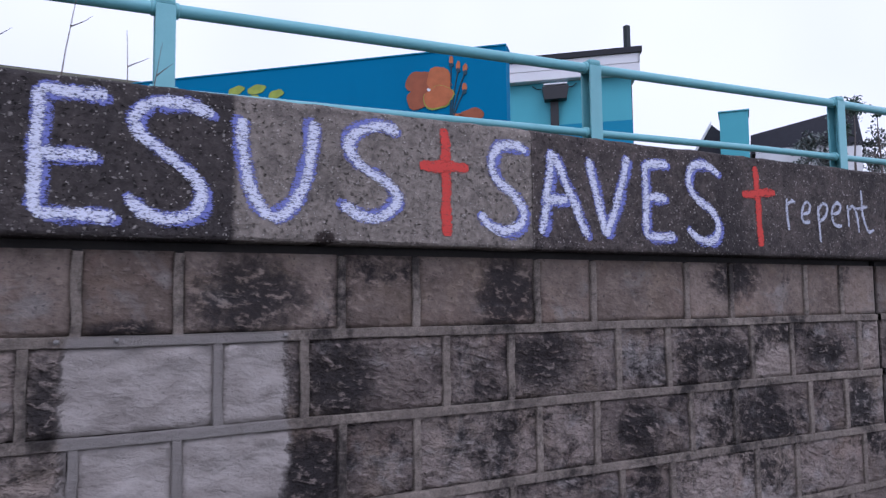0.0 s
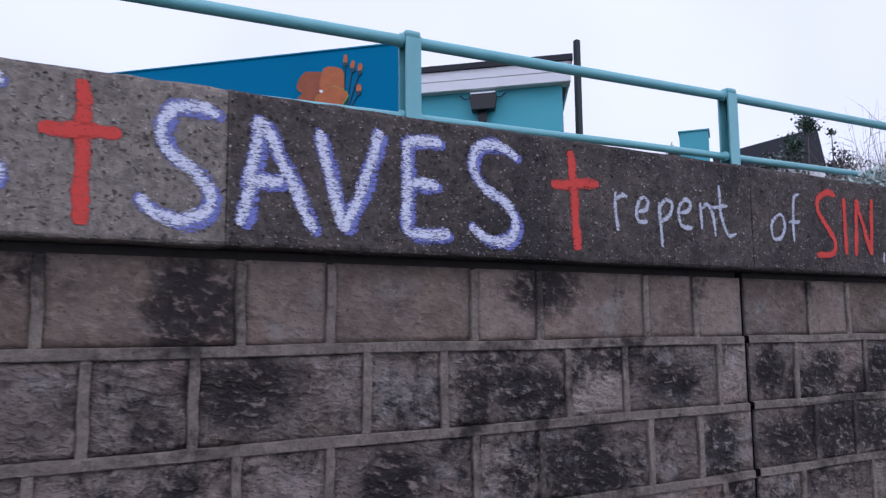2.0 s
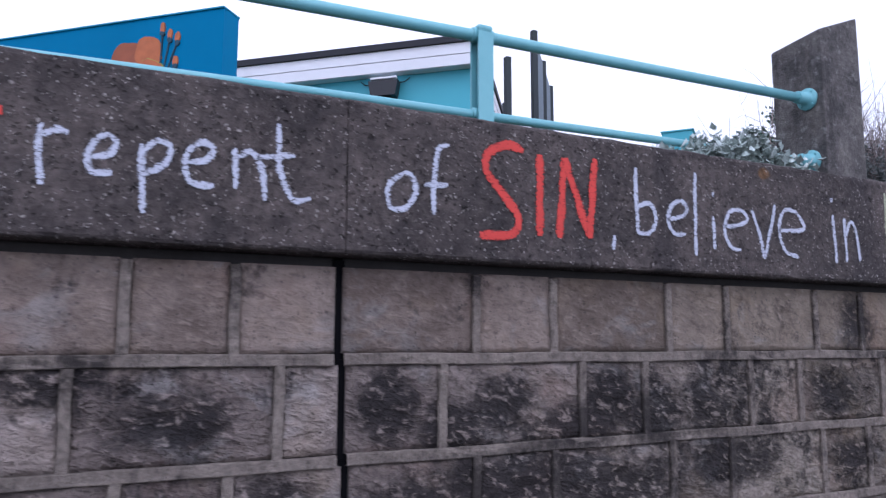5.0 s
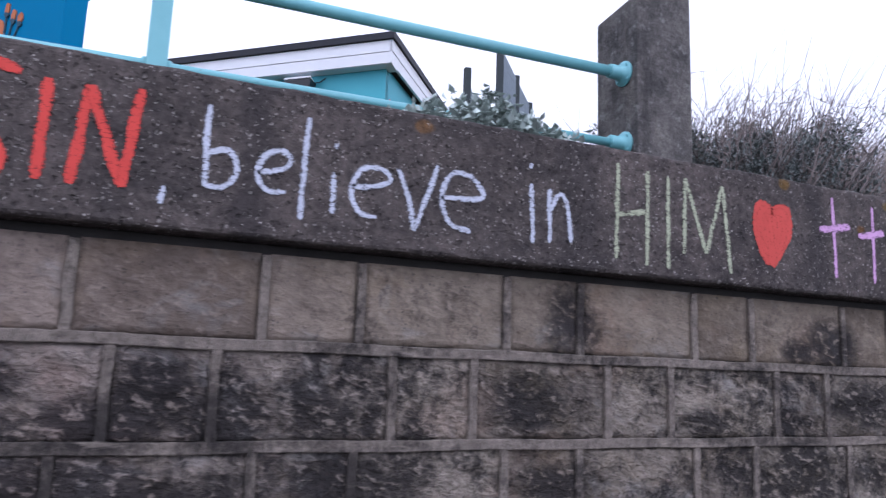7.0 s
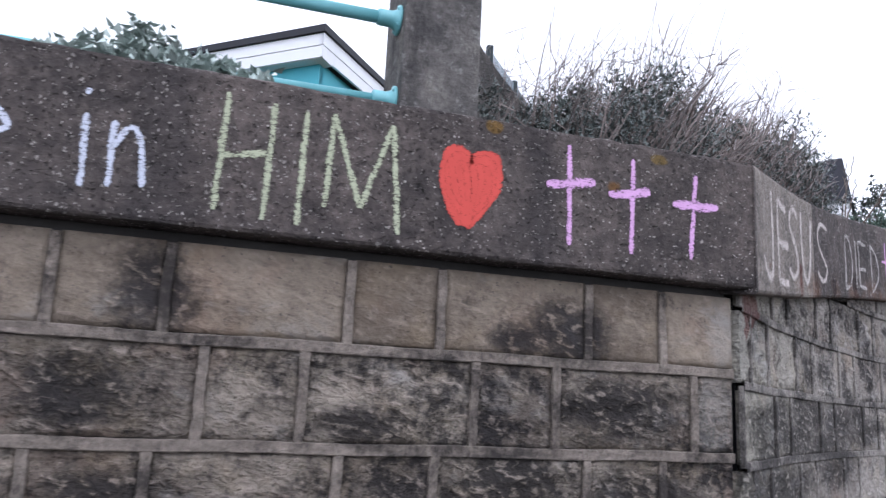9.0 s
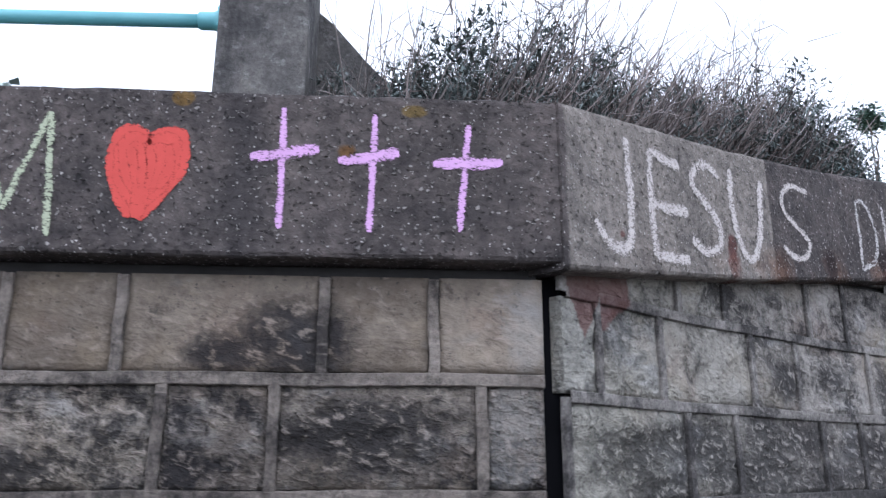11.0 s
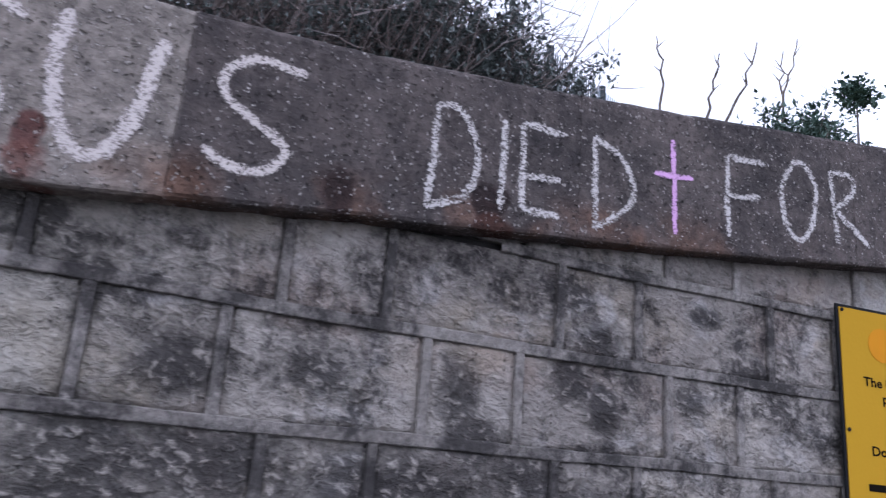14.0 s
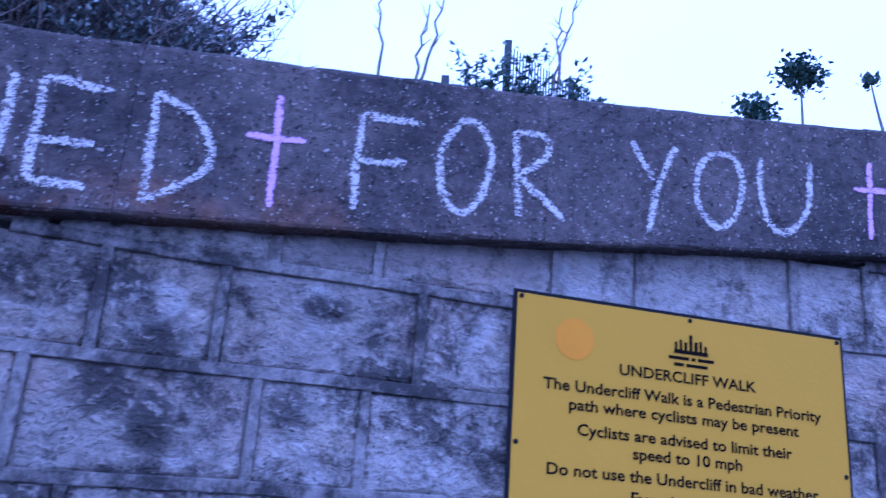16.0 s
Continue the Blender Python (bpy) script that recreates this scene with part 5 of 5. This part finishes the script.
# ivy tufts on stalks
for i, (x, y, z, h, r) in enumerate(((12.64, 7.96, 5.03, 0.8, 0.15), (12.42, 7.96, 4.62, 0.4, 0.14), (13.38, 7.96, 5.00, 0.6, 0.05))):
    rnd = random.Random(400 + i)
    iv = thing("ivy_tuft", (x, y, z - h - 0.9), "ivy-clad stalk with a leafy head on the bank", "plant")
    bm, lv, lf = bmesh.new(), [], []
    pts = grow(bm, (x, y, z - h - 0.9), (0, 0, 1), h + 0.9, 0.03, rnd, 0.04, 8, sides=6)
    for _ in range(520 if r > 0.1 else 60):
        p = pts[-1] + Vector((rnd.gauss(0, r * 0.62), rnd.gauss(0, r * 0.5), rnd.gauss(0, r * 0.5) + r * 0.5 * math.sin(i + 3 * rnd.random())))
        leaf(lv, lf, p, Vector((0, 0, 1)), 0.062 * rnd.uniform(0.6, 1.2), rnd, 0.9)
    part("stalk", bm, M_TWIG, iv)
    leaves_part("foliage", lv, lf, M_IVY, iv)
# far trees past the railing
for i, (x, y, z, r) in enumerate(((17.6, 12.0, 5.5, 0.42), (18.9, 11.5, 5.5, 0.55), (16.6, 11.8, 5.45, 0.38))):
    rnd = random.Random(500 + i)
    tr = thing("small_tree", (x, y, 4.2), "small dark tree on the far bank", "tree", "far trees")
    bm, lv, lf = bmesh.new(), [], []
    trunk = grow(bm, (x, y, 4.2), (0, 0, 1), z - 4.1, 0.06, rnd, 0.06, 6, sides=6)
    for k in range(26):
        j = rnd.randint(2, 6)
        limb = grow(bm, trunk[j], (rnd.gauss(0, 1), rnd.gauss(0, 1), rnd.uniform(0.1, 1)), r * rnd.uniform(0.6, 1.2), 0.02, rnd, 0.2, 5)
        for q in limb[2:]:
            for _ in range(9):
                leaf(lv, lf, q + Vector((rnd.gauss(0, 0.07), rnd.gauss(0, 0.07), rnd.gauss(0, 0.06))), Vector((0, 0, 1)), 0.10 * rnd.uniform(0.6, 1.3), rnd, 0.7)
    part("trunk", bm, M_TWIG, tr)
    leaves_part("crown", lv, lf, M_LEAF, tr)
# thin dry stalks behind the dark end of the coping
for i, (x, h) in enumerate(((-0.27, 0.57), (-0.08, 0.66), (0.165, 0.50), (0.215, 0.49))):
    rnd = random.Random(600 + i)
    st = thing("dry_stem", (x, 2.69, 2.06), "thin dry stalk behind the coping", "plant", "dry stems")
    bm = bmesh.new()
    pts = grow(bm, (x, 2.69, 2.06), (0.03, 0, 1), h, 0.005, rnd, 0.05, 8, sides=4)
    grow(bm, pts[6], (0.8, 0, 0.5), 0.08, 0.003, rnd, 0.1, 3)
    part("stem", bm, M_DEAD, st)

# ---- yellow notice on the curved wall ----
S_A, S_B = curved(u_of(111.64), 0, 0.045), curved(u_of(106.27), 0, 0.045)
S_D = (S_B - S_A).normalized()
S_W = (S_B - S_A).length
S_N = Vector((S_D.y, -S_D.x, 0))
S_TOP, S_FALL = 1.988, -0.030
sign = thing("notice_board", (10.67, 3.86, 0.95), "yellow metal notice with black lettering screwed to the wall", "sign")


def board(x, y, d=0.0):
    """A place on the notice: x from its left edge, y down from its top edge."""
    return S_A + S_D * x + S_N * (d + 0.012) + Vector((0, 0, S_TOP + S_FALL * x / S_W - y))


bm = bmesh.new()
prism(bm, [board(-0.004, -0.004), board(S_W + 0.004, -0.004), board(S_W + 0.004, 1.004), board(-0.004, 1.004)], -S_N * 0.008)
part("backing", bm, M_SIGNEDGE, sign, "black edged backing")
bm = bmesh.new()
prism(bm, [board(0.006, 0.006), board(S_W - 0.006, 0.006), board(S_W - 0.006, 0.994), board(0.006, 0.994)], S_N * 0.003)
part("face", bm, M_SIGN, sign)


def words(text, cx, y, width, cap):
    """A line of black letters centred at cx, its baseline y below the top edge."""
    cu = bpy.data.curves.new("text", "FONT")
    cu.body, cu.align_x, cu.size, cu.resolution_u = text, "CENTER", 1.0, 3
    cu.offset = 0.022
    tmp = new("text", cu)
    bpy.context.view_layer.update()
    me = bpy.data.meshes.new_from_object(tmp.evaluated_get(bpy.context.evaluated_depsgraph_get()))
    bpy.data.objects.remove(tmp)
    xs_ = [v.co.x for v in me.vertices]
    kx, ky = width / (max(xs_) - min(xs_)), cap / 0.7
    base = place(sign)
    # letters are gathered into words by the gaps between them
    bm = bmesh.new()
    bm.from_mesh(me)
    todo, letters = set(bm.faces), []
    while todo:
        stack, island = [todo.pop()], []
        while stack:
            f = stack.pop()
            island.append(f)
            for e in f.edges:
                for g in e.link_faces:
                    if g in todo:
                        todo.remove(g)
                        stack.append(g)
        xs_ = [v.co.x for f in island for v in f.verts]
        letters.append((min(xs_), max(xs_), island))
    letters.sort(key=lambda l: l[0])
    reach, gaps = letters[0][1], []
    for i in range(1, len(letters)):
        gaps.append((letters[i][0] - reach, i))
        reach = max(reach, letters[i][1])
    breaks = {i for _, i in sorted(gaps, reverse=True)[:len(text.split()) - 1]}
    groups = []
    for i, (_, _, island) in enumerate(letters):
        if i == 0 or i in breaks:
            groups.append([])
        groups[-1].extend(island)
    for group, word in zip(groups, text.split()):
        index, verts, faces = {}, [], []
        for f in group:
            for v in f.verts:
                if v not in index:
                    index[v] = len(verts)
                    verts.append(board(cx + v.co.x * kx, y - v.co.y * ky, 0.0042) - base)
            faces.append([index[v] for v in f.verts])
        wm = bpy.data.meshes.new("word")
        wm.from_pydata(verts, [], faces)
        wm.materials.append(M_INK)
        ob = new("word", wm)
        ob.parent = sign
        tagged(ob, "black printed word: " + word)
    bm.free()


words("UNDERCLIFF WALK", 0.512, 0.191, 0.42, 0.029)
words("The Undercliff Walk is a Pedestrian Priority", 0.508, 0.251, 0.846, 0.029)
words("path where cyclists may be present", 0.506, 0.299, 0.695, 0.029)
words("Cyclists are advised to limit their", 0.506, 0.362, 0.645, 0.029)
words("speed to 10 mph", 0.507, 0.408, 0.326, 0.029)
words("Do not use the Undercliff in bad weather", 0.503, 0.466, 0.805, 0.029)
words("Exercise caution", 0.503, 0.520, 0.33, 0.029)


def slab(name, x0, x1, y0, y1, mat, d=0.0035, label=""):
    bm = bmesh.new()
    prism(bm, [board(x0, y0, d), board(x1, y0, d), board(x1, y1, d), board(x0, y1, d)], S_N * 0.0008)
    part(name, bm, mat, sign, label)


for i, (a, b, y) in enumerate(((0.08, 0.94, 0.574), (0.14, 0.86, 0.622))):
    x = a
    rnd = random.Random(40 + i)
    while x < b:
        w = rnd.uniform(0.03, 0.11)
        slab("text_bar", x, min(x + w, b), y - 0.022, y, M_INK)
        x += w + 0.018
for a, b, y in ((0.452, 0.515, 0.128), (0.522, 0.535, 0.128), (0.542, 0.592, 0.128), (0.468, 0.498, 0.146), (0.506, 0.572, 0.146)):
    slab("emblem_bar", a, b, y - 0.009, y, M_INK)
for x, w, h in ((0.475, 0.008, 0.028), (0.490, 0.008, 0.036), (0.505, 0.009, 0.030), (0.521, 0.010, 0.052), (0.537, 0.010, 0.034), (0.552, 0.008, 0.038), (0.567, 0.008, 0.026)):
    slab("emblem", x - w / 2, x + w / 2, 0.108 - h, 0.108, M_INK)
slab("emblem", 0.468, 0.574, 0.100, 0.111, M_INK, 0.0042)
bm = bmesh.new()
prism(bm, [board(0.172 + 0.056 * math.cos(k * math.tau / 28), 0.112 - 0.056 * math.sin(k * math.tau / 28), 0.0035) for k in range(28)], S_N * 0.001)
part("sticker_mark", bm, M_STICKER, sign, "round orange sticker mark")
for x, y in ((0.017, 0.014), (S_W - 0.017, 0.014), (0.017, 0.395), (S_W - 0.017, 0.395), (0.52, 0.014), (0.017, 0.985), (S_W - 0.017, 0.985)):
    bm = bmesh.new()
    p = board(x, y, 0.003)
    tube(bm, [p, p + S_N * 0.003, p + S_N * 0.004], [0.007, 0.006, 0.002], 10)
    part("screw", bm, M_SIGNEDGE, sign)
